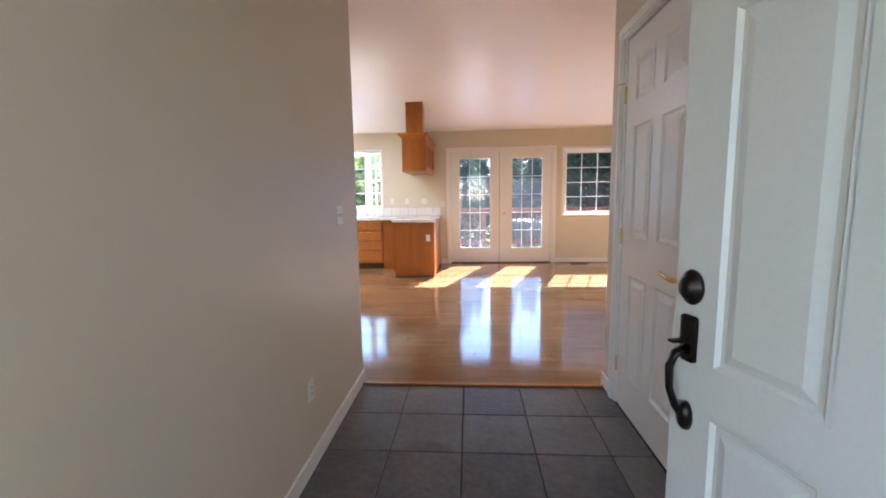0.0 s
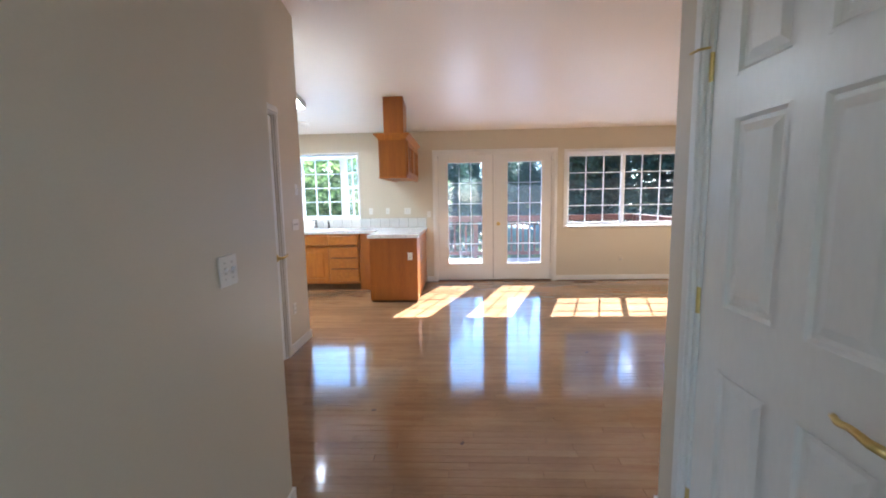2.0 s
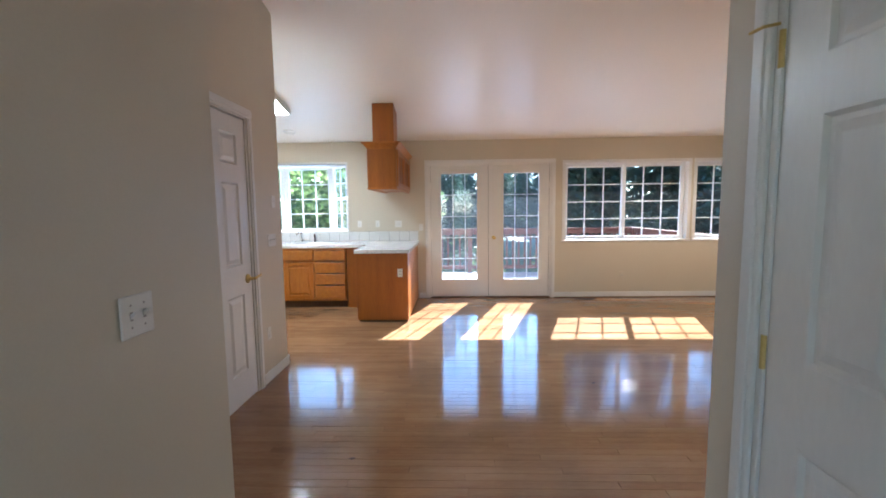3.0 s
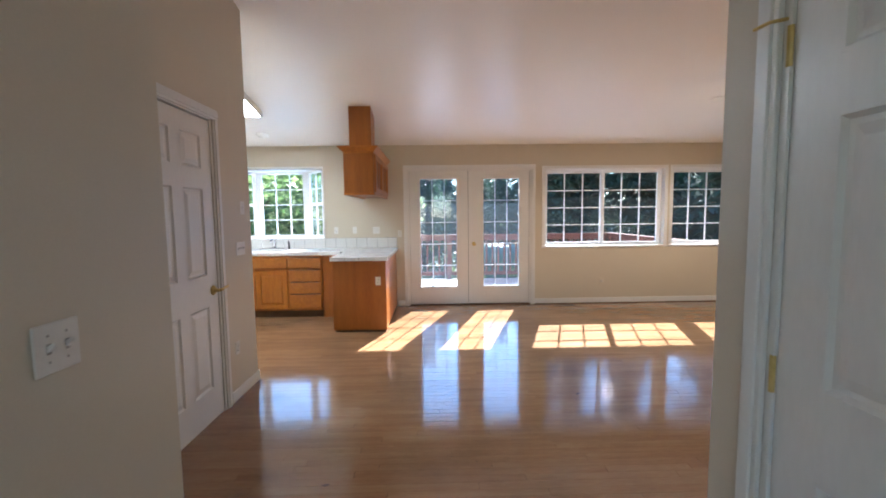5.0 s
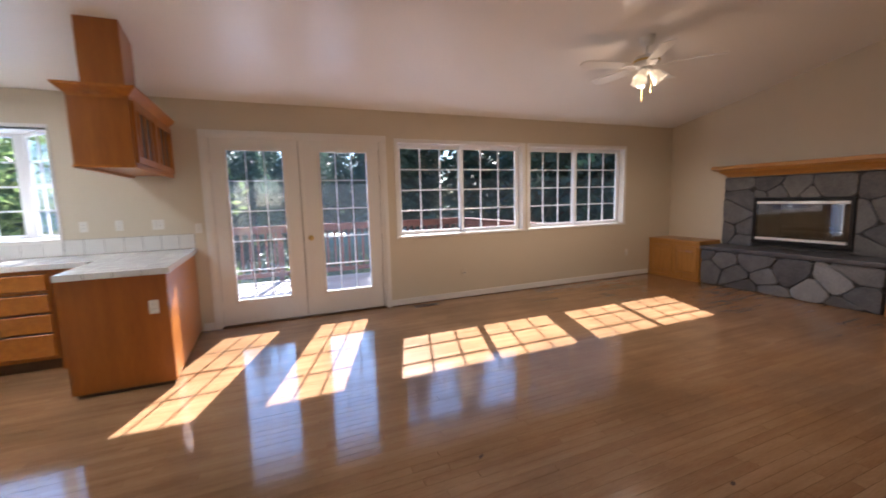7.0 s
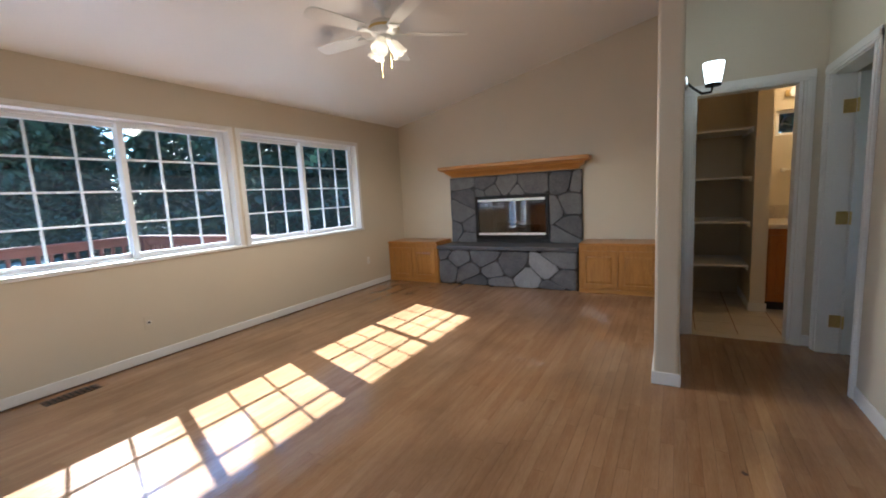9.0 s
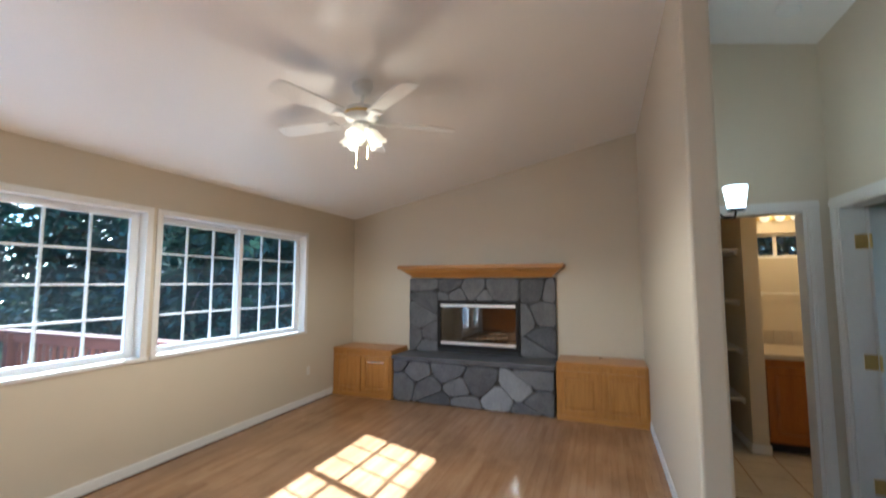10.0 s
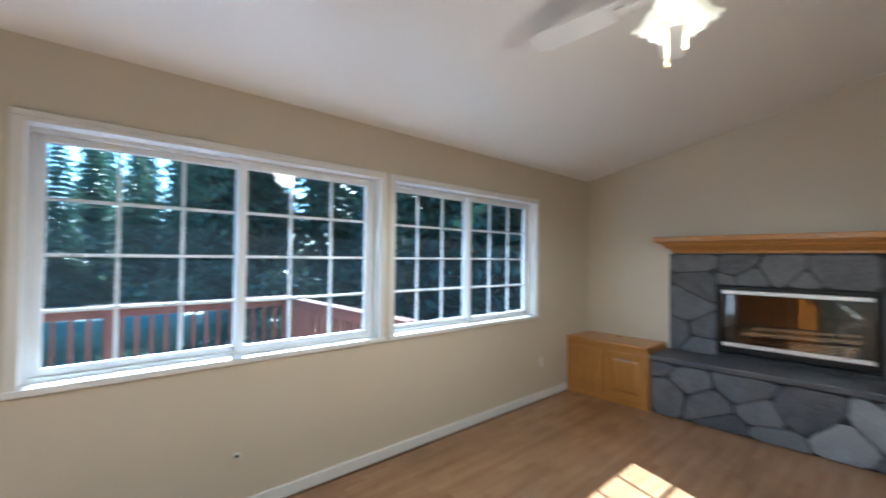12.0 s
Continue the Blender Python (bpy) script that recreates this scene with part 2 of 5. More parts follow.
# ---- mesh helpers ----
def box(bm, x0, y0, z0, x1, y1, z1, bevel=0.0, seg=1):
    vs = [bm.verts.new(p) for p in ((x0, y0, z0), (x1, y0, z0), (x1, y1, z0), (x0, y1, z0), (x0, y0, z1), (x1, y0, z1), (x1, y1, z1), (x0, y1, z1))]
    fs = [bm.faces.new([vs[i] for i in f]) for f in ((3, 2, 1, 0), (4, 5, 6, 7), (0, 1, 5, 4), (1, 2, 6, 5), (2, 3, 7, 6), (3, 0, 4, 7))]
    if bevel:
        es = list({e for f in fs for e in f.edges})
        bmesh.ops.bevel(bm, geom=es, offset=bevel, segments=seg, affect='EDGES', profile=0.5)
    return bm


def cube(*a, **k):
    return box(bmesh.new(), *a, **k)


def prism(pts, a, b, axis="y", bm=None):
    """A closed outline of pairs drawn out along an axis: axis y takes (x, z), x takes (y, z), z takes (x, y)."""
    bm = bm or bmesh.new()
    put = {"y": lambda p, t: (p[0], t, p[1]), "x": lambda p, t: (t, p[0], p[1]), "z": lambda p, t: (p[0], p[1], t)}[axis]
    lo, hi = [bm.verts.new(put(p, a)) for p in pts], [bm.verts.new(put(p, b)) for p in pts]
    n = len(pts)
    bm.faces.new(lo)
    bm.faces.new(hi[::-1])
    for i in range(n):
        bm.faces.new((lo[i], hi[i], hi[(i + 1) % n], lo[(i + 1) % n]))
    bmesh.ops.recalc_face_normals(bm, faces=bm.faces)
    return bm


def lathe(profile, seg=24, bm=None, centre=(0, 0, 0)):
    """Rings (radius, z) turned about z."""
    bm = bm or bmesh.new()
    rings = []
    for r, z in profile:
        rings.append([bm.verts.new((centre[0] + r * math.cos(2 * math.pi * i / seg), centre[1] + r * math.sin(2 * math.pi * i / seg), centre[2] + z)) for i in range(seg)])
    for a, b in zip(rings, rings[1:]):
        for i in range(seg):
            bm.faces.new((a[i], a[(i + 1) % seg], b[(i + 1) % seg], b[i]))
    if profile[0][0] > 1e-4:
        bm.faces.new(rings[0][::-1])
    if profile[-1][0] > 1e-4:
        bm.faces.new(rings[-1])
    bmesh.ops.remove_doubles(bm, verts=bm.verts, dist=1e-5)
    bmesh.ops.recalc_face_normals(bm, faces=bm.faces)
    return bm


def tube(path, r, seg=10, bm=None):
    """A round bar along a path of points; r is one radius or one for each point."""
    bm = bm or bmesh.new()
    pts = [Vector(p) for p in path]
    rs = r if isinstance(r, (list, tuple)) else [r] * len(pts)
    rings = []
    for i, p in enumerate(pts):
        d = (pts[min(i + 1, len(pts) - 1)] - pts[max(i - 1, 0)]).normalized()
        u = d.cross(Vector((0, 0, 1)) if abs(d.z) < 0.9 else Vector((1, 0, 0))).normalized()
        v = d.cross(u)
        rings.append([bm.verts.new(p + rs[i] * (math.cos(2 * math.pi * k / seg) * u + math.sin(2 * math.pi * k / seg) * v)) for k in range(seg)])
    for a, b in zip(rings, rings[1:]):
        for k in range(seg):
            bm.faces.new((a[k], a[(k + 1) % seg], b[(k + 1) % seg], b[k]))
    bm.faces.new(rings[0][::-1])
    bm.faces.new(rings[-1])
    bmesh.ops.recalc_face_normals(bm, faces=bm.faces)
    return bm


def mesh_of(name, bm, material, smooth=False):
    me = bpy.data.meshes.new(name)
    bm.to_mesh(me)
    bm.free()
    me.materials.append(material)
    if smooth:
        for p in me.polygons:
            p.use_smooth = True
    return me


def part(name, bm, material, parent=None, label="", m=None, smooth=False):
    if m is not None:
        bmesh.ops.transform(bm, matrix=m, verts=bm.verts)
    ob = new(name, mesh_of(name, bm, material, smooth))
    ob.parent = parent
    if label:
        ob["label"] = label
    return ob


def thing(name, m, label, category, group="", kind=""):
    ob = new(name)
    ob.empty_display_size = 0.1
    ob.matrix_basis = m
    return tagged(ob, label, category, group, kind)


def structure(name, bm, material, label, category):
    return tagged(part(name, bm, material), label, category, kind="structure")


def wall_run(axis, a0, a1, t0, t1, z0, z1, holes=()):
    """A straight wall along an axis with openings (from, to, low, high), as butted blocks."""
    bm = bmesh.new()

    def add(p, q, lo, hi):
        if q - p > 1e-4 and hi - lo > 1e-4:
            box(bm, *((p, t0, lo, q, t1, hi) if axis == "x" else (t0, p, lo, t1, q, hi)))
    at = a0
    for p, q, lo, hi in sorted(holes):
        add(at, p, z0, z1)
        add(p, q, z0, lo)
        add(p, q, hi, z1)
        at = q
    add(at, a1, z0, z1)
    return bm

# ---- the setting ----
NORTH, EAST, WEST, RIDGE = 7.255, 6.48, -3.62, 3.15
SLOPE = 0.215


def roof_z(y):
    return 2.40 + SLOPE * (NORTH - y) if y >= RIDGE else 2.40 + SLOPE * (NORTH - RIDGE) - 0.22 * (RIDGE - y)


W1 = (1.675, 3.52, 0.88, 2.05)
W2 = (3.61, 5.42, 0.88, 2.05)
BAY = (-3.14, -1.60, 1.05, 2.07)
FD = (-0.355, 1.475, 0.0, 2.045)
TOP = 2.50

structure("wall_north", wall_run("x", WEST - 0.14, EAST + 0.14, NORTH, NORTH + 0.14, -0.2, 2.43, (W1, W2, BAY, FD)), M_WALL, "beige painted wall with patio doors and windows", "wall")
FB = (4.87, 5.87, 0.66, 1.20)
BW = (1.90, 2.42, 1.72, 1.98)
structure("wall_east", wall_run("y", -0.4, NORTH, EAST, EAST + 0.14, -0.2, 3.36, (FB, BW)), M_WALL, "cream painted gable wall behind the stone fireplace", "wall")
structure("wall_west", wall_run("y", -0.4, NORTH, WEST - 0.14, WEST, -0.2, 3.36), M_WALL, "beige painted kitchen end wall", "wall")
structure("wall_south", wall_run("x", WEST - 0.14, EAST + 0.14, -0.54, -0.40, -0.2, 2.6, ((-0.10, 0.82, 0.0, 2.06), (-0.62, -0.22, 0.25, 2.0), (2.5, 4.3, 0.9, 2.0))), M_WALL, "painted front wall with the entry doorway", "wall")

stub = prism([(3.69, 3.315), (3.695, 3.303), (3.707, 3.298), (EAST, 3.298), (EAST, 3.438), (3.707, 3.438), (3.695, 3.433), (3.69, 3.421)], -0.012, 3.33, "z")
structure("wall_hall_divider", stub, M_WALL, "painted dividing wall with rounded corners beside the hall", "wall")
structure("wall_entry_left", wall_run("y", -0.4, 2.265, -0.85, -0.73, 0, 3.2), M_WALL, "grey-beige entry wall with switch and outlet", "wall")
structure("wall_closet_return", wall_run("x", -1.60, -0.85, 2.145, 2.265, 0, 3.2), M_WALL, "beige painted return wall", "wall")
PD = (3.165, 3.965, 0.0, 2.045)
structure("wall_pantry", wall_run("y", 2.265, 4.50, -1.60, -1.48, 0, 3.4, (PD,)), M_WALL, "beige wall with a white pantry door", "wall")
structure("wall_kitchen_return", wall_run("x", WEST, -1.60, 4.38, 4.50, 0, 3.2), M_WALL, "beige kitchen return wall", "wall")
CD = (1.27, 2.05, 0.0, 2.045)
structure("wall_entry_right", wall_run("y", -0.4, 2.245, 0.835, 0.955, 0, 3.2, (CD,)), M_WALL, "grey-beige entry wall with a coat closet door", "wall")
structure("wall_closet_back", wall_run("x", 0.955, 2.6, 2.125, 2.245, 0, 3.2), M_WALL, "beige wall behind the coat closet", "wall")
structure("wall_jog", wall_run("y", 2.245, 2.42, 2.48, 2.60, 0, 3.2), M_WALL, "short beige return wall", "wall")
HD = (3.95, 4.68, 0.0, 1.965)
structure("wall_hall_south", wall_run("x", 2.60, 4.78, 2.30, 2.42, 0, 3.2, (HD,)), M_WALL, "grey-beige hall wall with an open doorway", "wall")
BD = (2.55, 3.21, 0.0, 1.965)
structure("wall_bath", wall_run("y", 1.2, 3.298, 4.78, 4.90, 0, 3.3, (BD,)), M_WALL, "grey-beige hall end wall with the bathroom doorway", "wall")
structure("wall_bath_south", wall_run("x", 4.90, EAST, 1.2, 1.32, 0, 3.2), M_WALL, "tan bathroom wall", "wall")
structure("wall_linen", wall_run("x", 5.70, EAST, 2.56, 2.68, 0, 3.3), M_WALL, "tan wall beside the linen shelves", "wall")
structure("wall_bedroom", wall_run("x", 2.0, 4.78, 0.6, 0.72, 0, 3.0, ((2.5, 4.3, 0.9, 2.0),)), M_WALL, "dim bedroom wall beyond the doorway", "wall")


def slope_slab(y0, y1, x0, x1, lift, thick):
    z0, z1 = roof_z(y0) + lift, roof_z(y1) + lift
    return prism([(y0, z0), (y1, z1), (y1, z1 + thick), (y0, z0 + thick)], x0, x1, "x")


ceil = slope_slab(RIDGE, NORTH + 0.07, WEST - 0.1, EAST + 0.1, 0, 0.14)
tmp = slope_slab(-0.47, RIDGE, WEST - 0.1, EAST + 0.1, 0, 0.14)
me_tmp = bpy.data.meshes.new("tmp")
tmp.to_mesh(me_tmp)
tmp.free()
ceil.from_mesh(me_tmp)
bpy.data.meshes.remove(me_tmp)
structure("ceiling", ceil, M_CEIL, "sloping painted ceiling with a soft sheen", "ceiling")
structure("roof_north", slope_slab(RIDGE, 8.17, WEST - 0.5, EAST + 0.5, 0.145, 0.10), M_ROOF, "dark shingled roof with deep eaves", "roof")
# The unseen south overhang is drawn out to cut light at the front door.
structure("roof_south", slope_slab(-2.3, RIDGE, WEST - 0.5, EAST + 0.5, 0.145, 0.10), M_ROOF, "dark shingled roof over the entry, unseen overhang lengthened to block light", "roof")
soffit = prism([(NORTH + 0.14, roof_z(NORTH + 0.14) - 0.03), (8.15, roof_z(8.15) - 0.03), (8.15, roof_z(8.15) + 0.144), (NORTH + 0.14, roof_z(NORTH + 0.14) + 0.144)], WEST - 0.5, EAST + 0.5, "x")
structure("eave", soffit, M_EXT, "painted eave overhang along the roof edge", "eave")


def trim_run(name, boxes, label="white painted baseboard"):
    bm = bmesh.new()
    for b in boxes:
        box(bm, *b, bevel=0.004)
    return structure(name, bm, M_TRIM, label, "trim")


BH, BT = 0.085, 0.013
trim_run("baseboard_north", [(1.545, NORTH - BT, 0, 6.0, NORTH - 0.0005, BH), (-0.53, NORTH - BT, 0, -0.43, NORTH - 0.0005, BH)])
# Brown strip puts the shadow gap between baseboard and floor into colour.
structure("trim_shoe_north", cube(1.545, NORTH - BT - 0.009, 0.0004, 6.0, NORTH - BT - 0.0004, 0.011, bevel=0.002), M_VENT, "dark strip standing for the shadow line under the baseboard", "trim")
trim_run("baseboard_divider", [(3.69 - BT, 3.298 - BT, 0, 3.69 - 0.0005, 3.438 + BT, BH), (3.69, 3.4385, 0, 6.0, 3.438 + BT, BH), (3.69, 3.298 - BT, 0, 4.78, 3.2975, BH)])
trim_run("baseboard_entry_left", [(-0.7295, -0.4, 0, -0.73 + BT, 2.265, BH), (-1.48, 2.2655, 0, -0.73 + BT, 2.265 + BT, BH)])
trim_run("baseboard_pantry", [(-1.4795, 2.285, 0, -1.48 + BT, 3.09, BH), (-1.4795, 4.04, 0, -1.48 + BT, 4.50 + BT, BH), (WEST, 4.5005, 0, -1.48, 4.50 + BT, BH)])
trim_run("baseboard_entry_right", [(0.835 - BT, -0.4, 0, 0.8345, 1.195, BH), (0.835 - BT, 2.125, 0, 0.8345, 2.245 + BT, BH), (0.835, 2.2455, 0, 2.48, 2.245 + BT, BH)])
trim_run("baseboard_linen", [(5.70 - BT, 2.56 - BT, 0, 5.6995, 2.68 + BT, BH), (5.70, 2.6805, 0, EAST - 0.001, 2.68 + BT, BH)])
trim_run("baseboard_hall", [(2.62, 2.4205, 0, 3.875, 2.42 + BT, BH), (4.752, 2.4205, 0, 4.78, 2.42 + BT, BH), (4.78 - BT, 2.42 + BT, 0, 4.7795, 2.478, BH)])


def casing(name, axis, p, q, face, out, high, label="white painted door casing", wide=0.07, head=True):
    """Flat casing with a bead round an opening, on the face of a wall; out is +1 or -1."""
    bm = bmesh.new()

    def bar(a0, a1, z0, z1):
        for t, s in ((0.016, 0.0), (0.022, 0.016)):
            lo, hi = sorted((face + out * 0.0006, face + out * t))
            if a1 - a0 < z1 - z0:
                b = (a0 + s, a1 - s, z0, z1 - s * 0)
            else:
                b = (a0, a1, z0 + s, z1 - s)
            box(bm, *((b[0], lo, b[2], b[1], hi, b[3]) if axis == "x" else (lo, b[0], b[2], hi, b[1], b[3])), bevel=0.003)
    bar(p - wide, p - 0.004, 0, high)
    bar(q + 0.004, q + wide, 0, high)
    bar(p - wide, q + wide, high, high + wide)
    return structure(name, bm, M_TRIM, label, "trim")


def jamb(name, axis, p, q, t0, t1, high, label="white door jamb"):
    bm = bmesh.new()
    for a0, a1, z0, z1 in ((p - 0.002, p + 0.018, 0, high), (q - 0.018, q + 0.002, 0, high), (p + 0.018, q - 0.018, high - 0.018, high)):
        box(bm, *((a0, t0, z0, a1, t1, z1) if axis == "x" else (t0, a0, z0, t1, a1, z1)))
    return structure(name, bm, M_TRIM, label, "trim")


casing("trim_patio_door", "x", FD[0], FD[1], NORTH, -1, 2.035)
jamb("jamb_patio_door", "x", FD[0], FD[1], NORTH - 0.004, NORTH + 0.145, 2.045)
casing("trim_pantry_door", "y", PD[0], PD[1], -1.48, 1, 2.035)
jamb("jamb_pantry_door", "y", PD[0], PD[1], -1.604, -1.476, 2.045)
casing("trim_closet_door", "y", CD[0], CD[1], 0.835, -1, 2.035)
jamb("jamb_closet_door", "y", CD[0], CD[1], 0.831, 0.959, 2.045)
casing("trim_hall_door", "x", HD[0], HD[1], 2.42, 1, 1.955)
jamb("jamb_hall_door", "x", HD[0], HD[1], 2.296, 2.424, 1.965)
casing("trim_bath_door", "y", BD[0], BD[1], 4.78, -1, 1.955)
jamb("jamb_bath_door", "y", BD[0], BD[1], 4.776, 4.904, 1.965)
# Sidelight added out of sight, so light reaches the right entry wall.
side = thing("window_5", pose(-0.62, -0.47, 0.25), "added unseen sidelight that lets light onto the closet door", "window", "", "structure")
bm = bmesh.new()
for b in ((0, 0, 0.03, 1.75), (0.37, 0, 0.4, 1.75), (0.03, 0, 0.37, 0.03), (0.03, 1.72, 0.37, 1.75)):
    box(bm, b[0], -0.074, b[1], b[2], 0.074, b[3], bevel=0.002)
part("window_frame", bm, M_TRIM, side)
g = part("pane", cube(0.028, -0.003, 0.028, 0.372, 0.003, 1.722), G_WIN, side, "clear glass pane")
g.visible_shadow = False
jamb("jamb_front_door", "x", -0.10, 0.82, -0.545, -0.395, 2.06)
structure("jamb_entry_door", cube(0.80, -0.25, 0, 0.8345, -0.07, 2.06, bevel=0.003), M_TRIM, "white front door hinge jamb", "trim")
structure("threshold_patio", cube(FD[0], NORTH - 0.01, -0.01, FD[1], NORTH + 0.16, 0.018, bevel=0.004), M_VENT, "bronze patio door threshold", "threshold")


# ---- windows ----
def grille_sash(parent, m, w, h, cols, rows, name="sash", rail=0.034, depth=0.035, bar=0.016, mid=False):
    """A sash in the plane x-z of m: frame, panes of glass between bars."""
    bm = bmesh.new()
    st = rail + 0.012
    for b in ((0, 0, st, h), (w - st, 0, w, h), (st, 0, w - st, rail), (st, h - rail, w - st, h)):
        box(bm, b[0], -depth / 2, b[1], b[2], depth / 2, b[3], bevel=0.003)
    if mid:
        box(bm, rail, -depth / 2, h / 2 - 0.022, w - rail, depth / 2, h / 2 + 0.022, bevel=0.003)
    s = part(name, bm, M_VINYL, parent, m=m)
    gw, gh = (w - 2 * rail), (h - 2 * rail)
    bm = bmesh.new()
    for i in range(1, cols):
        x = rail + gw * i / cols
        box(bm, x - bar / 2, -0.008, rail, x + bar / 2, 0.008, h - rail)
    for j in range(1, rows):
        if mid and j * 2 == rows:
            continue
        z = rail + gh * j / rows
        for i in range(cols):
            box(bm, rail + gw * i / cols + (bar / 2 if i else 0), -0.008, z - bar / 2, rail + gw * (i + 1) / cols - (bar / 2 if i < cols - 1 else 0), 0.008, z + bar / 2)
    part("grille", bm, M_VINYL, s, "white window grille bars")
    g = part("pane", cube(rail - 0.004, -0.012, rail - 0.004, w - rail + 0.004, -0.0095, h - rail + 0.004), G_WIN, s, "clear glass pane", m=m)
    g.visible_shadow = False
    s.children[0].data.transform(m)
    return s


def slider_window(name, x0, x1, z0, z1, label):
    w = thing(name, pose(x0, NORTH, z0), label, "window", "", "structure")
    W, H, D = x1 - x0, z1 - z0, 0.165
    bm = bmesh.new()
    for b in ((0, 0, 0.018, H), (W - 0.018, 0, W, H), (0.018, H - 0.018, W - 0.018, H)):
        box(bm, b[0], -0.012, b[1], b[2], D, b[3])
    part("window_jamb", bm, M_TRIM, w, "white painted window return")
    bm = bmesh.new()
    box(bm, -0.035, -0.022, -0.028, W + 0.035, D, 0.004, bevel=0.004)
    part("window_sill", bm, M_TRIM, w, "white painted sill board")
    bm = bmesh.new()
    for b in ((-0.03, -0.012, 0, -0.0, 0, H), (W, -0.012, 0, W + 0.03, 0, H), (-0.03, -0.012, H, W + 0.03, 0, H + 0.03)):
        box(bm, b[0], b[1], b[2], b[3], b[4] - 0.001, b[5], bevel=0.003)
    part("window_casing", bm, M_TRIM, w)
    bm = bmesh.new()
    f = 0.02
    for b in ((0.018, 0.0, 0.018 + f, H - 0.018), (W - 0.018 - f, 0.0, W - 0.018, H - 0.018), (0.018 + f, 0, W - 0.018 - f, f), (0.018 + f, H - 0.018 - f, W - 0.018 - f, H - 0.018)):
        box(bm, b[0], 0.088, b[1], b[2], 0.158, b[3])
    part("window_frame", bm, M_VINYL, w)
    half = W / 2 - 0.048
    grille_sash(w, pose(0.038, 0.139, f), half + 0.03, H - 0.018 - 2 * f + 0.0, 3, 4)
    grille_sash(w, pose(W / 2 - 0.02, 0.103, f), half + 0.03, H - 0.018 - 2 * f + 0.0, 3, 4)
    return w


slider_window("window_1", *W1, "white vinyl sliding window with grilles above the baseboard")
slider_window("window_2", *W2, "white vinyl sliding window with grilles near the corner")


def bay_window():
    x0, x1, z0, z1 = BAY
    w = thing("window_3", pose(0, NORTH, 0), "white angled bay window with grilles over the sink", "window", "", "structure")
    c0, c1, d = -2.77, -1.97, 0.46
    y0 = 0.10
    trap = [(x0, -0.015), (x1, -0.015), (x1, y0), (c1 + 0.03, d + 0.05), (c0 - 0.03, d + 0.05), (x0, y0)]
    part("window_sill", prism(trap, z0 - 0.03, z0 + 0.004, "z"), M_TRIM, w, "white bay seat board")
    part("window_head", prism(trap, z1, z1 + 0.03, "z"), M_TRIM, w, "white bay head board")
    big = [(x0 - 0.02, 0.141), (x1 + 0.02, 0.141), (c1 + 0.05, d + 0.08), (c0 - 0.05, d + 0.08)]
    part("window_roof", prism(big, z1 + 0.031, z1 + 0.16, "z"), M_EXT, w)
    part("window_base", prism(big, z0 - 0.16, z0 - 0.031, "z"), M_EXT, w)
    bm = bmesh.new()
    for b in ((x0 - 0.001, -0.012, x0 + 0.016, 0.142), (x1 - 0.016, -0.012, x1 + 0.001, 0.142)):
        box(bm, b[0], b[1], z0, b[2], b[3], z1)
    part("window_jamb", bm, M_TRIM, w)
    H = z1 - z0
    bm = bmesh.new()
    for px in (c0, c1):
        box(bm, px - 0.03, d - 0.01, z0, px + 0.03, d + 0.05, z1, bevel=0.004)
    part("window_post", bm, M_VINYL, w)
    grille_sash(w, pose(c0 + 0.03, d + 0.02, z0), c1 - c0 - 0.06, H, 3, 4)
    for a, b in (((x0 + 0.02, y0), (c0 - 0.02, d)), ((c1 + 0.02, d), (x1 - 0.02, y0))):
        L = math.hypot(b[0] - a[0], b[1] - a[1])
        grille_sash(w, pose(a[0], a[1], z0, 0, 0, math.degrees(math.atan2(b[1] - a[1], b[0] - a[0]))), L, H, 2, 4, mid=True)
    return w


bay_window()

bw = thing("window_4", pose(EAST, 1.90, 1.72), "small high white bathroom window with one mullion", "window", "", "structure")
m90 = pose(0.08, 0, 0, 0, 0, 90)
grille_sash(bw, m90, 0.52, 0.26, 2, 1, bar=0.03, rail=0.03)


# ---- doors ----
def lever(parent, x, z, side, way, mat=M_BRASS, t=0.02):
    """Rose, neck and lever on one face of a leaf; way is the way the lever points along x."""
    def f(y):
        return side * y
    h = part("lever_handle", lathe([(0.001, 0), (0.033, 0), (0.033, 0.004), (0.026, 0.012), (0.012, 0.016), (0.011, 0.045), (0.001, 0.046)], 20), mat, parent, "polished brass lever handle" if mat is M_BRASS else "dark lever handle", m=pose(x, f(t), z, -90 * side), smooth=True)
    bm = tube([(x, f(t + 0.045), z), (x + way * 0.03, f(t + 0.05), z + 0.002), (x + way * 0.07, f(t + 0.05), z + 0.01), (x + way * 0.10, f(t + 0.048), z + 0.006), (x + way * 0.115, f(t + 0.046), z + 0.014)], [0.011, 0.010, 0.008, 0.008, 0.007], 10)
    part("lever", bm, mat, h, smooth=True)
    return h


def hinge(parent, x, z, side, mat=M_BRASS):
    bm = tube([(x, side * 0.024, z - 0.045), (x, side * 0.024, z + 0.045)], 0.007, 8)
    box(bm, x - 0.002, side * 0.008 - 0.008, z - 0.044, x + 0.002, side * 0.018 + 0.004, z + 0.044)
    return part("hinge", bm, mat, parent, "brass butt hinge")


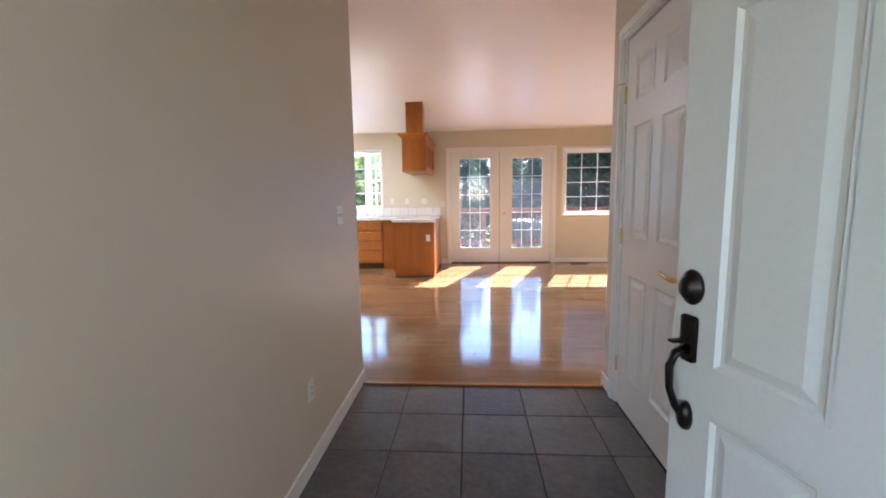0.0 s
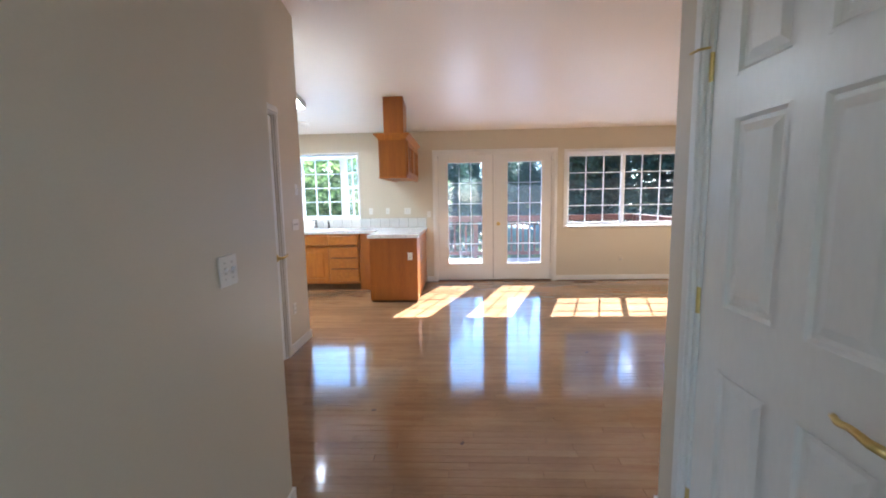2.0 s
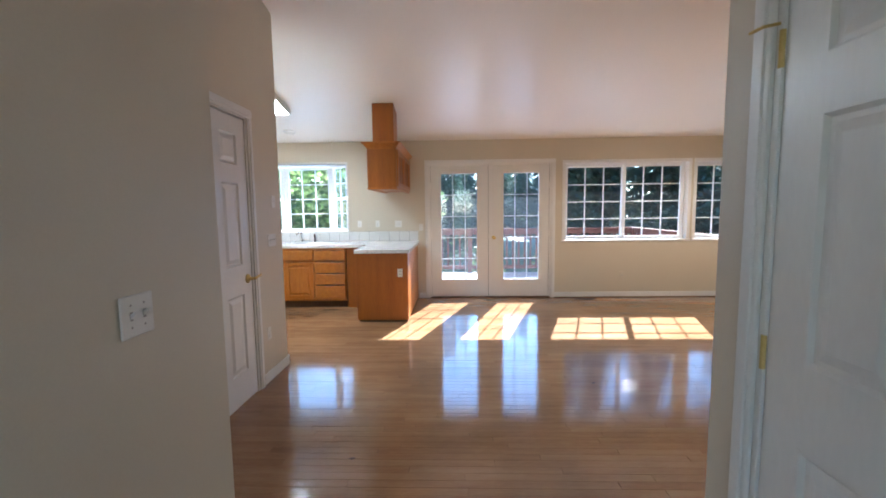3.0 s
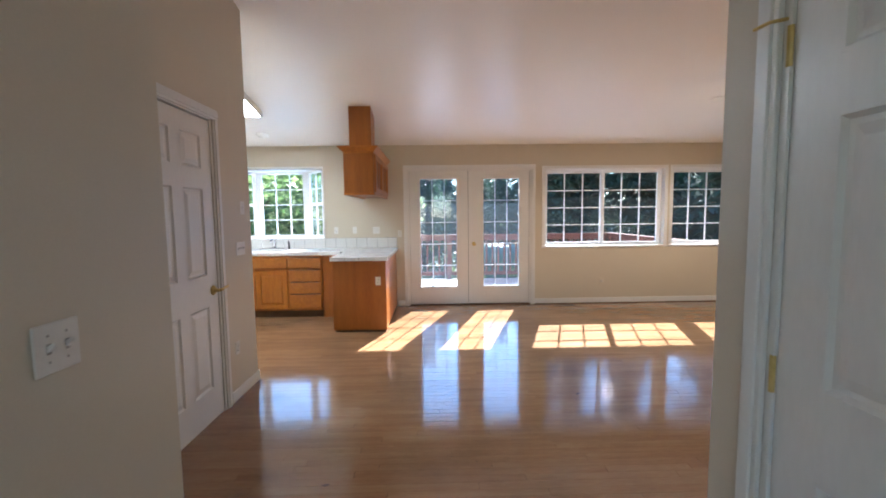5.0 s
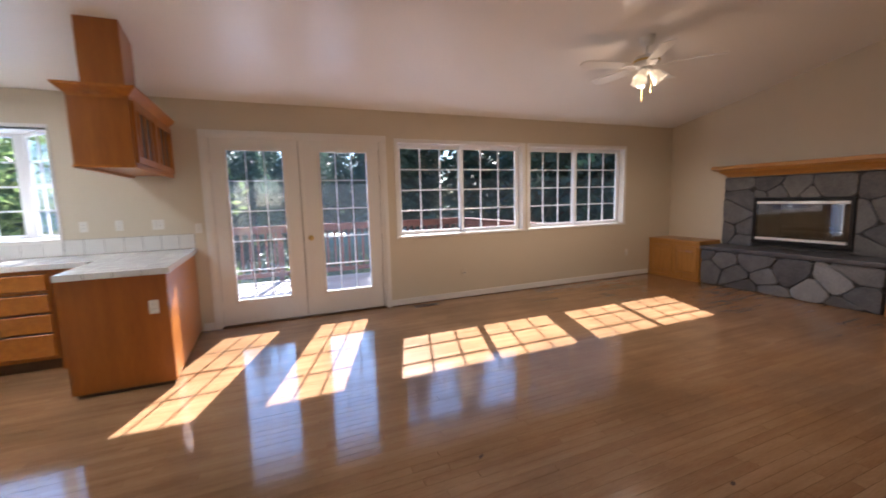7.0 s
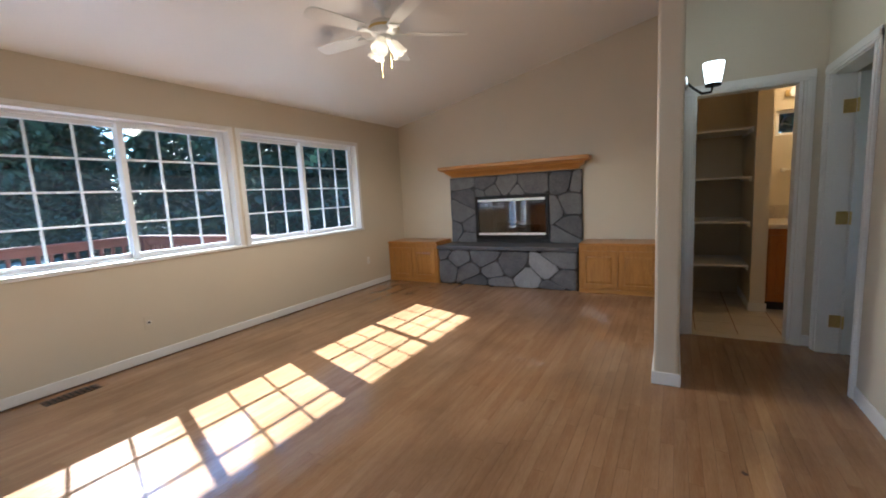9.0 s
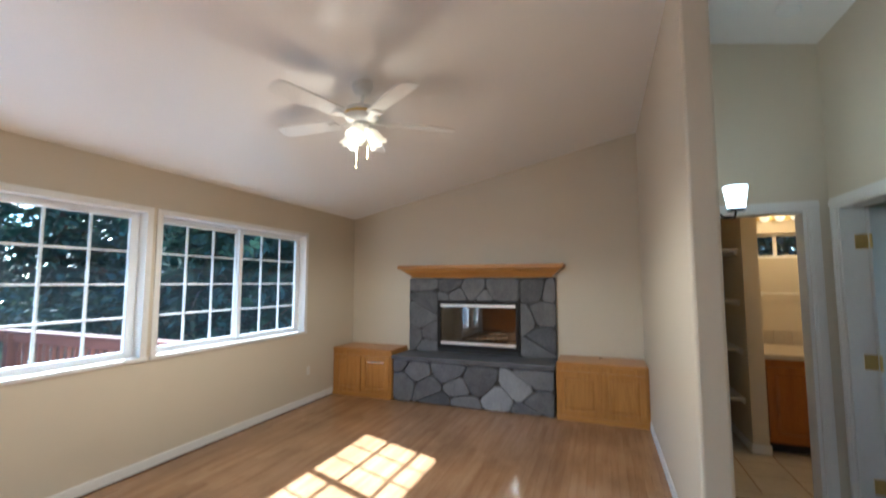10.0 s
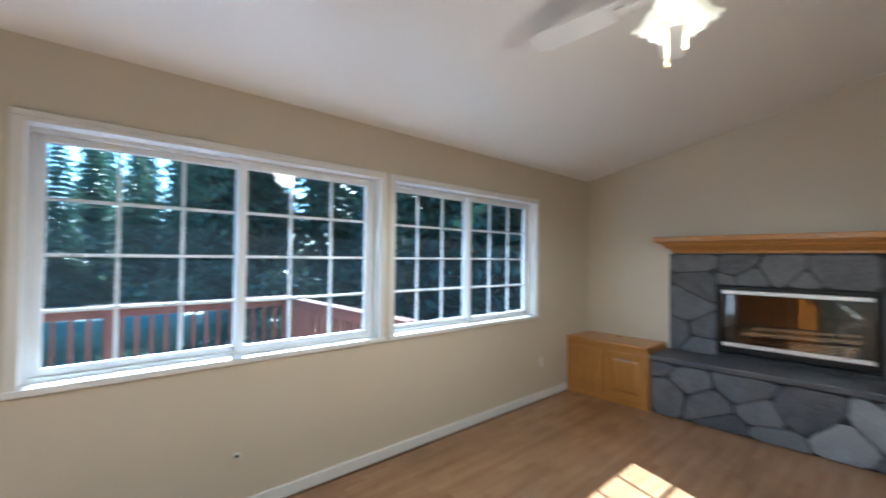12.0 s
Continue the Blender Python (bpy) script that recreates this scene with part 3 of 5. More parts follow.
def panel_leaf(parent, w, h, mat, cols, rows, t=0.036, ox=0.0, oz=0.006):
    """A moulded panel door: slab, stiles and rails proud on both faces, and a raised field in each panel."""
    bm = bmesh.new()
    core = t / 2 - 0.009
    box(bm, ox, -core, oz, ox + w, core, oz + h)
    xs = [ox] + [v for a, b in cols for v in (ox + a, ox + b)] + [ox + w]
    zs = [oz] + [v for a, b in rows for v in (oz + a, oz + b)] + [oz + h]
    for s in (-1, 1):
        lo, hi = sorted((s * core, s * t / 2))
        for i in range(0, len(xs), 2):
            box(bm, xs[i], lo, oz, xs[i + 1], hi, oz + h)
        for i in range(1, len(xs) - 1, 2):
            for j in range(0, len(zs), 2):
                box(bm, xs[i], lo, zs[j], xs[i + 1], hi, zs[j + 1])
    leaf = part("leaf", bm, mat, parent)
    for a, b in cols:
        for c, d in rows:
            bm = bmesh.new()
            x0, x1, z0, z1 = ox + a, ox + b, oz + c, oz + d
            for s in (-1, 1):
                ring = []
                for inset, y in ((0.0, t / 2 + 0.002), (0.008, t / 2 + 0.002), (0.018, core + 0.001), (0.030, core + 0.001), (0.055, t / 2 - 0.0005)):
                    ring.append([bm.verts.new(p) for p in ((x0 + inset, s * y, z0 + inset), (x1 - inset, s * y, z0 + inset), (x1 - inset, s * y, z1 - inset), (x0 + inset, s * y, z1 - inset))])
                for r0, r1 in zip(ring, ring[1:]):
                    for k in range(4):
                        bm.faces.new((r0[k], r0[(k + 1) % 4], r1[(k + 1) % 4], r1[k]))
                bm.faces.new(ring[-1])
            bmesh.ops.recalc_face_normals(bm, faces=bm.faces)
            part("panel", bm, mat, leaf)
    return leaf


ROWS6 = ((0.21, 0.77), (0.96, 1.52), (1.63, 1.835))
# pantry door, in the wall x = -1.45, hinges toward the entry
m = pose(-1.502, PD[0] + 0.02, 0, 0, 0, 90)
pantry = thing("door_1", m, "closed white six-panel pantry door with a brass lever", "door", "", "structure")
panel_leaf(pantry, 0.76, 2.01, M_DOOR, ((0.11, 0.335), (0.425, 0.65)), ((0.21, 0.78), (0.975, 1.56), (1.675, 1.90)))
lever(pantry, 0.70, 0.88, -1, 1)
for z in (0.24, 0.98, 1.73):
    hinge(pantry, -0.006, z * 1.03, -1)
hook = tube([(-0.02, -0.035, 1.86), (0.10, -0.045, 1.86)], 0.004, 6)
box(hook, -0.012, -0.04, 1.75, 0.006, -0.022, 1.865)
part("hinge_stop", hook, M_BRONZE, pantry, "dark hinge pin door stop")

# coat closet door, in the wall x = 0.88, hinges toward the great room
m = pose(0.857, CD[1] - 0.02, 0, 0, 0, -90)
coat = thing("door_2", m, "closed white six-panel coat closet door with a brass lever", "door", "", "structure")
panel_leaf(coat, 0.74, 2.01, M_DOOR, ((0.11, 0.325), (0.415, 0.63)), ((0.21, 0.78), (0.975, 1.56), (1.675, 1.90)))
lever(coat, 0.68, 0.865, -1, -1)
part("strike_plate", cube(0.738, -0.012, 0.83, 0.742, 0.012, 0.91), M_BRASS, coat)
for z in (0.24, 0.98, 1.74):
    hinge(coat, -0.006, z, -1)
stop = tube([(-0.006, -0.03, 1.80), (-0.03, -0.055, 1.802), (-0.07, -0.06, 1.802)], 0.004, 6)
part("hinge_stop", stop, M_BRASS, coat, "brass hinge pin stop")

# front door, standing open into the entry
SWING = 14.0
m = pose(0.795, -0.05, 0, 0, 0, 90 + SWING)
front = thing("door_3", m, "open grey-white panelled front door with a bronze handleset", "door", "", "structure")
panel_leaf(front, 0.91, 2.03, M_FRONT, ((0.13, 0.40), (0.51, 0.78)), ((0.20, 0.64), (0.76, 1.62), (1.72, 1.93)), t=0.044)
DROP = 0.095
hs = part("deadbolt", lathe([(0.001, 0), (0.036, 0), (0.038, 0.006), (0.034, 0.014), (0.024, 0.020), (0.020, 0.030), (0.001, 0.034)], 24), M_BRONZE, front, "oil-rubbed bronze deadbolt", m=pose(0.85, 0.022, 1.06 - DROP, -90) @ Matrix.Diagonal((1, 1.25, 1, 1)), smooth=True)
part("keyway", cube(0.8485, 0.055, 1.05 - DROP, 0.8515, 0.057, 1.07 - DROP), M_DARK, hs)
bm = cube(0.823, 0.0225, 0.86 - DROP, 0.877, 0.036, 0.985 - DROP, bevel=0.010, seg=2)
grip = part("handleset", bm, M_BRONZE, front, "oil-rubbed bronze grip handle", smooth=False)
bm = tube([(0.85, 0.034, 0.895 - DROP), (0.852, 0.065, 0.885 - DROP), (0.853, 0.080, 0.85 - DROP), (0.852, 0.078, 0.79 - DROP), (0.85, 0.058, 0.735 - DROP), (0.85, 0.040, 0.71 - DROP)], [0.013, 0.012, 0.011, 0.010, 0.010, 0.012], 12)
part("grip", bm, M_BRONZE, grip, smooth=True)
part("thumb_latch", cube(0.838, 0.034, 0.915 - DROP, 0.862, 0.085, 0.923 - DROP, bevel=0.003), M_BRONZE, grip)
part("grip_foot", lathe([(0.001, 0), (0.022, 0), (0.020, 0.012), (0.013, 0.022), (0.001, 0.024)], 16), M_BRONZE, grip, m=pose(0.85, 0.022, 0.705 - DROP, -90) @ Matrix.Diagonal((1, 1.9, 1, 1)), smooth=True)
part("lock_edge", cube(0.905, -0.012, 0.79, 0.911, 0.012, 0.87), M_BRASS, front)

# bedroom door, swung open beyond the hall wall
m = pose(HD[1] - 0.02, 2.29, 0, 0, 0, -78)
bed = thing("door_4", m, "open grey-white flush side of a bedroom door with brass hinges", "door", "", "structure")
panel_leaf(bed, 0.69, 1.935, M_DOOR, ((0.10, 0.30), (0.39, 0.59)), ROWS6)
for z in (0.24, 0.98, 1.73):
    hinge(bed, -0.004, z, -1)
jh = thing("door_hinges", pose(HD[1] - 0.018, 2.327, 0), "brass hinge leaves on the white jamb", "hinge", "", "structure")
for z in (0.24, 0.98, 1.73):
    part("hinge_leaf", cube(-0.004, -0.035, z - 0.045, 0.0, 0.03, z + 0.045, bevel=0.001), M_BRASS, jh)


# French patio doors
def french_leaf(parent, ox, w, g0, g1, z0=0.26, z1=1.885, h=2.005):
    bm = bmesh.new()
    t = 0.022
    for b in ((0, 0, g0, h), (g1, 0, w, h), (g0, 0, g1, z0), (g0, z1, g1, h)):
        box(bm, ox + b[0], -t, 0.022 + b[1], ox + b[2], t, 0.022 + b[3])
    leaf = part("leaf", bm, M_DOOR, parent)
    bm = bmesh.new()
    for s in (-1, 1):
        lo, hi = sorted((s * t, s * (t + 0.008)))
        for b in ((g0 - 0.022, z0 - 0.022, g0 + 0.006, z1 + 0.022), (g1 - 0.006, z0 - 0.022, g1 + 0.022, z1 + 0.022), (g0 + 0.006, z0 - 0.022, g1 - 0.006, z0 + 0.006), (g0 + 0.006, z1 - 0.006, g1 - 0.006, z1 + 0.022)):
            box(bm, ox + b[0], lo, 0.022 + b[1], ox + b[2], hi, 0.022 + b[3], bevel=0.003)
    part("lite_frame", bm, M_DOOR, leaf, "raised white frame round the glass")
    bm = bmesh.new()
    cw, rh = (g1 - g0) / 3, (z1 - z0) / 5
    for i in (1, 2):
        box(bm, ox + g0 + cw * i - 0.006, -0.006, 0.022 + z0, ox + g0 + cw * i + 0.006, 0.006, 0.022 + z1)
    for j in range(1, 5):
        for i in range(3):
            box(bm, ox + g0 + cw * i + 0.006, -0.006, 0.022 + z0 + rh * j - 0.006, ox + g0 + cw * (i + 1) - 0.006, 0.006, 0.022 + z0 + rh * j + 0.006)
    part("grille", bm, M_VINYL, leaf, "white grille between the glass")
    g = part("pane", cube(ox + g0 - 0.002, -0.013, 0.022 + z0 - 0.002, ox + g1 + 0.002, -0.010, 0.022 + z1 + 0.002), G_PATIO, leaf, "clear glass pane")
    g.visible_shadow = False
    return leaf


patio = thing("door_5", pose(FD[0] + 0.02, NORTH + 0.035, 0), "closed white French patio doors with fifteen-lite glass", "door", "", "structure")
french_leaf(patio, 0.0, 0.893, 0.150, 0.705)
rl = french_leaf(patio, 0.897, 0.893, 0.200, 0.745)
part("astragal", cube(0.875, -0.034, 0.03, 0.915, -0.022, 2.02, bevel=0.003), M_DOOR, patio, "white meeting strip")
# Near-black strips stand for the shadow in the gaps round both leaves.
for b in ((-0.007, 0.03, -0.001, 2.027), (1.791, 0.03, 1.797, 2.027), (-0.007, 2.0275, 1.797, 2.0335), (0.870, 0.03, 0.8745, 2.02)):
    part("weatherstrip", cube(b[0], -0.0245, b[1], b[2], -0.0005, b[3]), M_DARK, patio, "dark strip painting the shadow in the gaps round the leaves")
part("door_knob", lathe([(0.001, 0), (0.030, 0), (0.030, 0.006), (0.012, 0.010), (0.011, 0.03), (0.024, 0.038), (0.028, 0.052), (0.020, 0.064), (0.001, 0.068)], 20), M_BRASS, patio, "polished brass round knob", m=pose(0.955, -0.022, 0.93, 90), smooth=True)
for x in (0.0, 1.79):
    for z in (0.24, 0.98, 1.73):
        hinge(patio, x, z, -1, M_PLATE)


# ---- fireplace ----
def clip_poly(poly, p, n):
    """The part of a polygon on the side of p that n points away from."""
    out = []
    for i, a in enumerate(poly):
        b = poly[(i + 1) % len(poly)]
        da, db = (a - p).dot(n), (b - p).dot(n)
        if da <= 0:
            out.append(a)
        if da * db < 0:
            out.append(a + (b - a) * (da / (da - db)))
    return out


def rubble(x0, x1, z0, z1, n, seed, gap=0.007, squash=1.35):
    """Cells of irregular fieldstone that fill a rectangle, shrunk by a mortar joint."""
    rng = random.Random(seed)
    x0, x1 = x0 / squash, x1 / squash
    pts = []
    tries = 0
    dmin = math.sqrt((x1 - x0) * (z1 - z0) / n) * 0.72
    while len(pts) < n and tries < 4000:
        tries += 1
        q = Vector((rng.uniform(x0, x1), rng.uniform(z0, z1)))
        if all((q - o).length > dmin for o in pts):
            pts.append(q)
    cells = []
    for i, a in enumerate(pts):
        poly = [Vector((x0, z0)), Vector((x1, z0)), Vector((x1, z1)), Vector((x0, z1))]
        for j, b in enumerate(pts):
            if i != j:
                d = b - a
                poly = clip_poly(poly, (a + b) / 2 - d.normalized() * gap / 2, d.normalized())
        if len(poly) >= 3:
            area = sum(poly[k].x * poly[(k + 1) % len(poly)].y - poly[(k + 1) % len(poly)].x * poly[k].y for k in range(len(poly))) / 2
            if area > 0.002:
                cells.append([Vector((q.x * squash, q.y)) for q in poly])
    return cells


def round_poly(poly, rng, cut=0.16):
    out = []
    for i, p in enumerate(poly):
        a, b = poly[i - 1], poly[(i + 1) % len(poly)]
        c = cut * rng.uniform(0.6, 1.3)
        out += [p + (a - p) * c, p + (b - p) * c]
    return out


def stones(parent, cells, to_world, seed, depth=0.03):
    rng = random.Random(seed)
    for poly in cells:
        poly = round_poly(poly, rng)
        c = sum(poly, Vector((0, 0))) / len(poly)
        d = depth * rng.uniform(0.75, 1.2)
        tilt = Vector((rng.uniform(-0.03, 0.03), rng.uniform(-0.03, 0.03)))
        bm = bmesh.new()
        rings = []
        for k, h in ((1.0, 0.0), (1.0, d * 0.65), (0.94, d), ):
            rings.append([bm.verts.new(to_world(c + (p - c) * k, h + (tilt.dot(p - c) if h else 0))) for p in poly])
        for r0, r1 in zip(rings, rings[1:]):
            for i in range(len(poly)):
                bm.faces.new((r0[i], r0[(i + 1) % len(poly)], r1[(i + 1) % len(poly)], r1[i]))
        top = bm.verts.new(to_world(c, d * 1.12))
        for i in range(len(poly)):
            bm.faces.new((rings[-1][i], rings[-1][(i + 1) % len(poly)], top))
        bmesh.ops.recalc_face_normals(bm, faces=bm.faces)
        pale = c.y < 0.34 and c.y > 0.1 and abs(c.x - 4.9) < 0.16
        part("stone", bm, M_STONEP if pale else M_STONE, parent)


FY0, FY1 = 4.385, 6.33          # surround
fire = thing("fireplace", pose(0, 0, 0), "grey fieldstone fireplace with a raised hearth and glass doors", "fireplace")
HX = 6.02
part("hearth_core", cube(HX + 0.03, FY0 - 0.01, 0, EAST - 0.001, FY1 + 0.03, 0.505), M_MORTAR, fire, "dark mortar bed")
stones(fire, rubble(FY0 - 0.005, FY1 + 0.025, 0.005, 0.50, 14, 11), lambda p, h: (HX + 0.03 - h, p.x, p.y), 5, 0.032)
slab = cube(HX - 0.03, FY0 - 0.02, 0.506, EAST - 0.001, FY1 + 0.035, 0.556, bevel=0.008, seg=2)
part("hearth_slab", slab, M_SLAB, fire, "dark slate hearth slab")
part("surround_core", wall_run("y", FY0, FY1, EAST - 0.03, EAST - 0.001, 0.557, 1.53, ((FB[0], FB[1], FB[2], FB[3]),)), M_MORTAR, fire, "dark mortar bed")
OY0, OY1, OZ0, OZ1 = 4.815, 5.915, 0.615, 1.235
for (a, b, c, d, n, s) in ((FY0 + 0.003, OY0, 0.558, 1.525, 6, 3), (OY1, FY1 - 0.003, 0.558, 1.525, 6, 8), (OY0 + 0.004, OY1 - 0.004, OZ1, 1.525, 6, 15)):
    stones(fire, rubble(a, b, c, d, n, s), lambda p, h: (EAST - 0.03 - h, p.x, p.y), s + 1, 0.026)
X = EAST - 0.075
bm = bmesh.new()
for b in ((OY0 + 0.006, OZ0, OY1 - 0.006, OZ0 + 0.05), (OY0 + 0.006, OZ1 - 0.04, OY1 - 0.006, OZ1 - 0.004), (OY0 + 0.006, OZ0 + 0.05, OY0 + 0.05, OZ1 - 0.04), (OY1 - 0.05, OZ0 + 0.05, OY1 - 0.006, OZ1 - 0.04)):
    box(bm, X, b[0], b[1], X + 0.06, b[2], b[3], bevel=0.004)
ff = part("fire_frame", bm, M_BLACK, fire, "black steel fireplace frame")
for z in (OZ0 + 0.055, OZ1 - 0.08):
    part("bright_bar", cube(X - 0.004, OY0 + 0.055, z, X + 0.03, OY1 - 0.055, z + 0.034, bevel=0.004), M_BAR, ff, "bright metal trim bar")
ym = (OY0 + OY1) / 2
for a, b in ((OY0 + 0.05, ym - 0.002), (ym + 0.002, OY1 - 0.05)):
    part("glass_door", cube(X + 0.012, a, OZ0 + 0.05, X + 0.017, b, OZ1 - 0.04), G_FIRE, ff, "tinted glass fireplace door")
bm = bmesh.new()
fx0, fx1 = EAST + 0.001, EAST + 0.50
box(bm, fx0, FB[0], FB[2] - 0.03, fx1, FB[1], FB[2])
box(bm, fx0, FB[0], FB[3], fx1, FB[1], FB[3] + 0.03)
box(bm, fx0, FB[0] - 0.03, FB[2], fx1, FB[0], FB[3])
box(bm, fx0, FB[1], FB[2], fx1, FB[1] + 0.03, FB[3])
box(bm, fx1, FB[0] - 0.03, FB[2] - 0.03, fx1 + 0.03, FB[1] + 0.03, FB[3] + 0.03)
part("firebox", bm, M_FIREBOX, fire, "tan refractory firebox")
bm = bmesh.new()
for i in range(9):
    y = ym - 0.28 + i * 0.07
    tube([(EAST + 0.08, y, 0.78), (EAST + 0.08, y, 0.70), (EAST + 0.32, y, 0.70)], 0.008, 6, bm)
tube([(EAST + 0.1, ym - 0.32, 0.692), (EAST + 0.1, ym + 0.32, 0.692)], 0.008, 6, bm)
tube([(EAST + 0.28, ym - 0.32, 0.692), (EAST + 0.28, ym + 0.32, 0.692)], 0.008, 6, bm)
for y in (ym - 0.3, ym + 0.3):
    tube([(EAST + 0.2, y, 0.70), (EAST + 0.2, y, 0.66)], 0.01, 6, bm)
part("grate", bm, M_BLACK, fire, "black iron log grate")
for i, (y, z, r) in enumerate(((0.0, 0.75, 0.045), (-0.05, 0.75, 0.04), (0.02, 0.82, 0.035))):
    part("log", tube([(EAST + 0.14 + 0.1 * (i % 2), ym - 0.27 + y, z), (EAST + 0.15 + 0.1 * (i % 2), ym + y, z + 0.01), (EAST + 0.14 + 0.1 * (i % 2), ym + 0.26 + y, z)], [r, r * 1.1, r * 0.9], 9), M_LOG, fire, smooth=True)

# mantel shelf with its crown
prof = [(EAST - 0.001, 1.535), (EAST - 0.07, 1.535), (EAST - 0.075, 1.555), (EAST - 0.10, 1.575), (EAST - 0.145, 1.605), (EAST - 0.16, 1.63), (EAST - 0.19, 1.632), (EAST - 0.20, 1.645), (EAST - 0.22, 1.648), (EAST - 0.22, 1.69), (EAST - 0.215, 1.696), (EAST - 0.001, 1.696)]
mb = bmesh.new()
lo_v, hi_v = [], []
for x, z in prof:
    k = (EAST - x) - 0.07
    lo_v.append(mb.verts.new((x, 4.42 - max(k, 0), z)))
    hi_v.append(mb.verts.new((x, 6.28 + max(k, 0), z)))
for i in range(len(prof) - 1):
    mb.faces.new((lo_v[i], hi_v[i], hi_v[i + 1], lo_v[i + 1]))
back_lo = [mb.verts.new((EAST - 0.001, v.co.y, v.co.z)) for v in lo_v[1:-1]]
back_hi = [mb.verts.new((EAST - 0.001, v.co.y, v.co.z)) for v in hi_v[1:-1]]
for L_, B_ in ((lo_v, back_lo), (hi_v, back_hi)):
    seq = [L_[0]] + B_ + [L_[-1]]
    for i in range(len(L_) - 1):
        quad = [L_[i], L_[i + 1], seq[i + 1], seq[i]]
        uniq = list(dict.fromkeys(quad))
        if len(uniq) >= 3:
            mb.faces.new(uniq)
bmesh.ops.remove_doubles(mb, verts=mb.verts, dist=1e-5)
bmesh.ops.recalc_face_normals(mb, faces=mb.faces)
tagged(part("mantel_shelf", mb, M_GOLDH), "honey oak mantel shelf with crown moulding over the stone", "mantel")


def raised_door(parent, m, w, h, mat=M_OAK, t=0.02, fr=0.055, name="cabinet_door", label=""):
    """A frame-and-panel door: local x across, z up, front toward -y."""
    bm = bmesh.new()
    for b in ((0, 0, fr, h), (w - fr, 0, w, h), (fr, 0, w - fr, fr), (fr, h - fr, w - fr, h)):
        box(bm, b[0], -t, b[1], b[2], 0, b[3], bevel=0.002)
    d = part(name, bm, mat, parent, label, m=m)
    bm = bmesh.new()
    ring = []
    for ins, y in ((0, -0.008), (0.006, -0.008), (0.03, -t + 0.002)):
        ring.append([bm.verts.new(p) for p in ((fr + ins, y, fr + ins), (w - fr - ins, y, fr + ins), (w - fr - ins, y, h - fr - ins), (fr + ins, y, h - fr - ins))])
    for r0, r1 in zip(ring, ring[1:]):
        for k in range(4):
            bm.faces.new((r0[k], r0[(k + 1) % 4], r1[(k + 1) % 4], r1[k]))
    bm.faces.new(ring[-1])
    bmesh.ops.recalc_face_normals(bm, faces=bm.faces)
    part("panel", bm, mat, d, m=m)
    return d


def hearth_cabinet(y0, y1, label):
    c = thing("hearth_cabinet", pose(0, 0, 0), label, "cabinet", "cabinets beside the hearth")
    part("body", cube(HX, y0, 0.0, EAST - 0.001, y1, 0.58), M_GOLD, c)
    part("top", cube(HX - 0.02, y0 + 0.001, 0.5805, EAST - 0.001, y1 - 0.001, 0.613, bevel=0.010, seg=3), M_GOLDH, c, "honey oak top with rounded edge")
    w = (y1 - y0 - 0.06 - 0.02) / 2
    for i in range(2):
        raised_door(c, pose(HX - 0.001, y1 - 0.03 - i * (w + 0.02), 0.06, 0, 0, -90), w, 0.46, M_GOLD)
    part("finger_hole", lathe([(0.001, 0), (0.022, 0), (0.022, 0.003), (0.001, 0.003)], 16), M_DARK, c, "dark finger hole", m=pose(EAST - 0.12, (y0 + y1) / 2, 0.6125))
    part("toe_strip", cube(HX - 0.012, y0 + 0.002, 0.0, HX - 0.0005, y1 - 0.002, 0.05, bevel=0.003), M_GOLDH, c)
    return c


hearth_cabinet(3.442, 4.355, "honey oak hearth cabinet with two raised panels by the divider")
hearth_cabinet(6.375, NORTH - 0.002, "honey oak hearth cabinet standing in the window corner")


# ---- ceiling fan ----
FX, FYc = 3.62, 5.34
fz = roof_z(FYc)
fan = thing("ceiling_fan", pose(FX, FYc, fz), "white five-blade ceiling fan with three lit glass shades", "fan")
part("canopy", lathe([(0.001, 0.03), (0.07, 0.03), (0.07, -0.02), (0.055, -0.06), (0.02, -0.075), (0.001, -0.075)], 24), M_FANW, fan, smooth=True)
part("downrod", tube([(0, 0, -0.06), (0, 0, -0.17)], 0.013, 12), M_FANW, fan)
part("motor", lathe([(0.001, -0.15), (0.05, -0.155), (0.105, -0.175), (0.115, -0.20), (0.115, -0.235), (0.095, -0.262), (0.06, -0.27), (0.001, -0.27)], 28), M_FANW, fan, smooth=True)
part("motor_band", lathe([(0.117, -0.208), (0.119, -0.21), (0.119, -0.226), (0.117, -0.228)], 28), M_BRASS, fan)
for i in range(5):
    a = 360 / 5 * i + 20
    mm = pose(0, 0, -0.262, 0, 0, a)
    iron = cube(0.06, -0.018, -0.006, 0.20, 0.018, 0.0, bevel=0.002)
    box(iron, 0.17, -0.04, -0.009, 0.23, 0.04, -0.0005, bevel=0.002)
    part("blade_iron", iron, M_FANW, fan, m=mm)
    out = [(0.19, -0.055), (0.45, -0.066), (0.60, -0.068), (0.645, -0.055), (0.66, -0.02), (0.66, 0.02), (0.645, 0.055), (0.60, 0.068), (0.45, 0.066), (0.19, 0.055)]
    part("blade", prism(out, 0.0, 0.007, "z"), M_FANW, fan, m=mm @ pose(0, 0, 0.004, 11))
part("light_hub", lathe([(0.001, -0.27), (0.055, -0.27), (0.058, -0.30), (0.04, -0.325), (0.001, -0.33)], 20), M_FANW, fan, smooth=True)
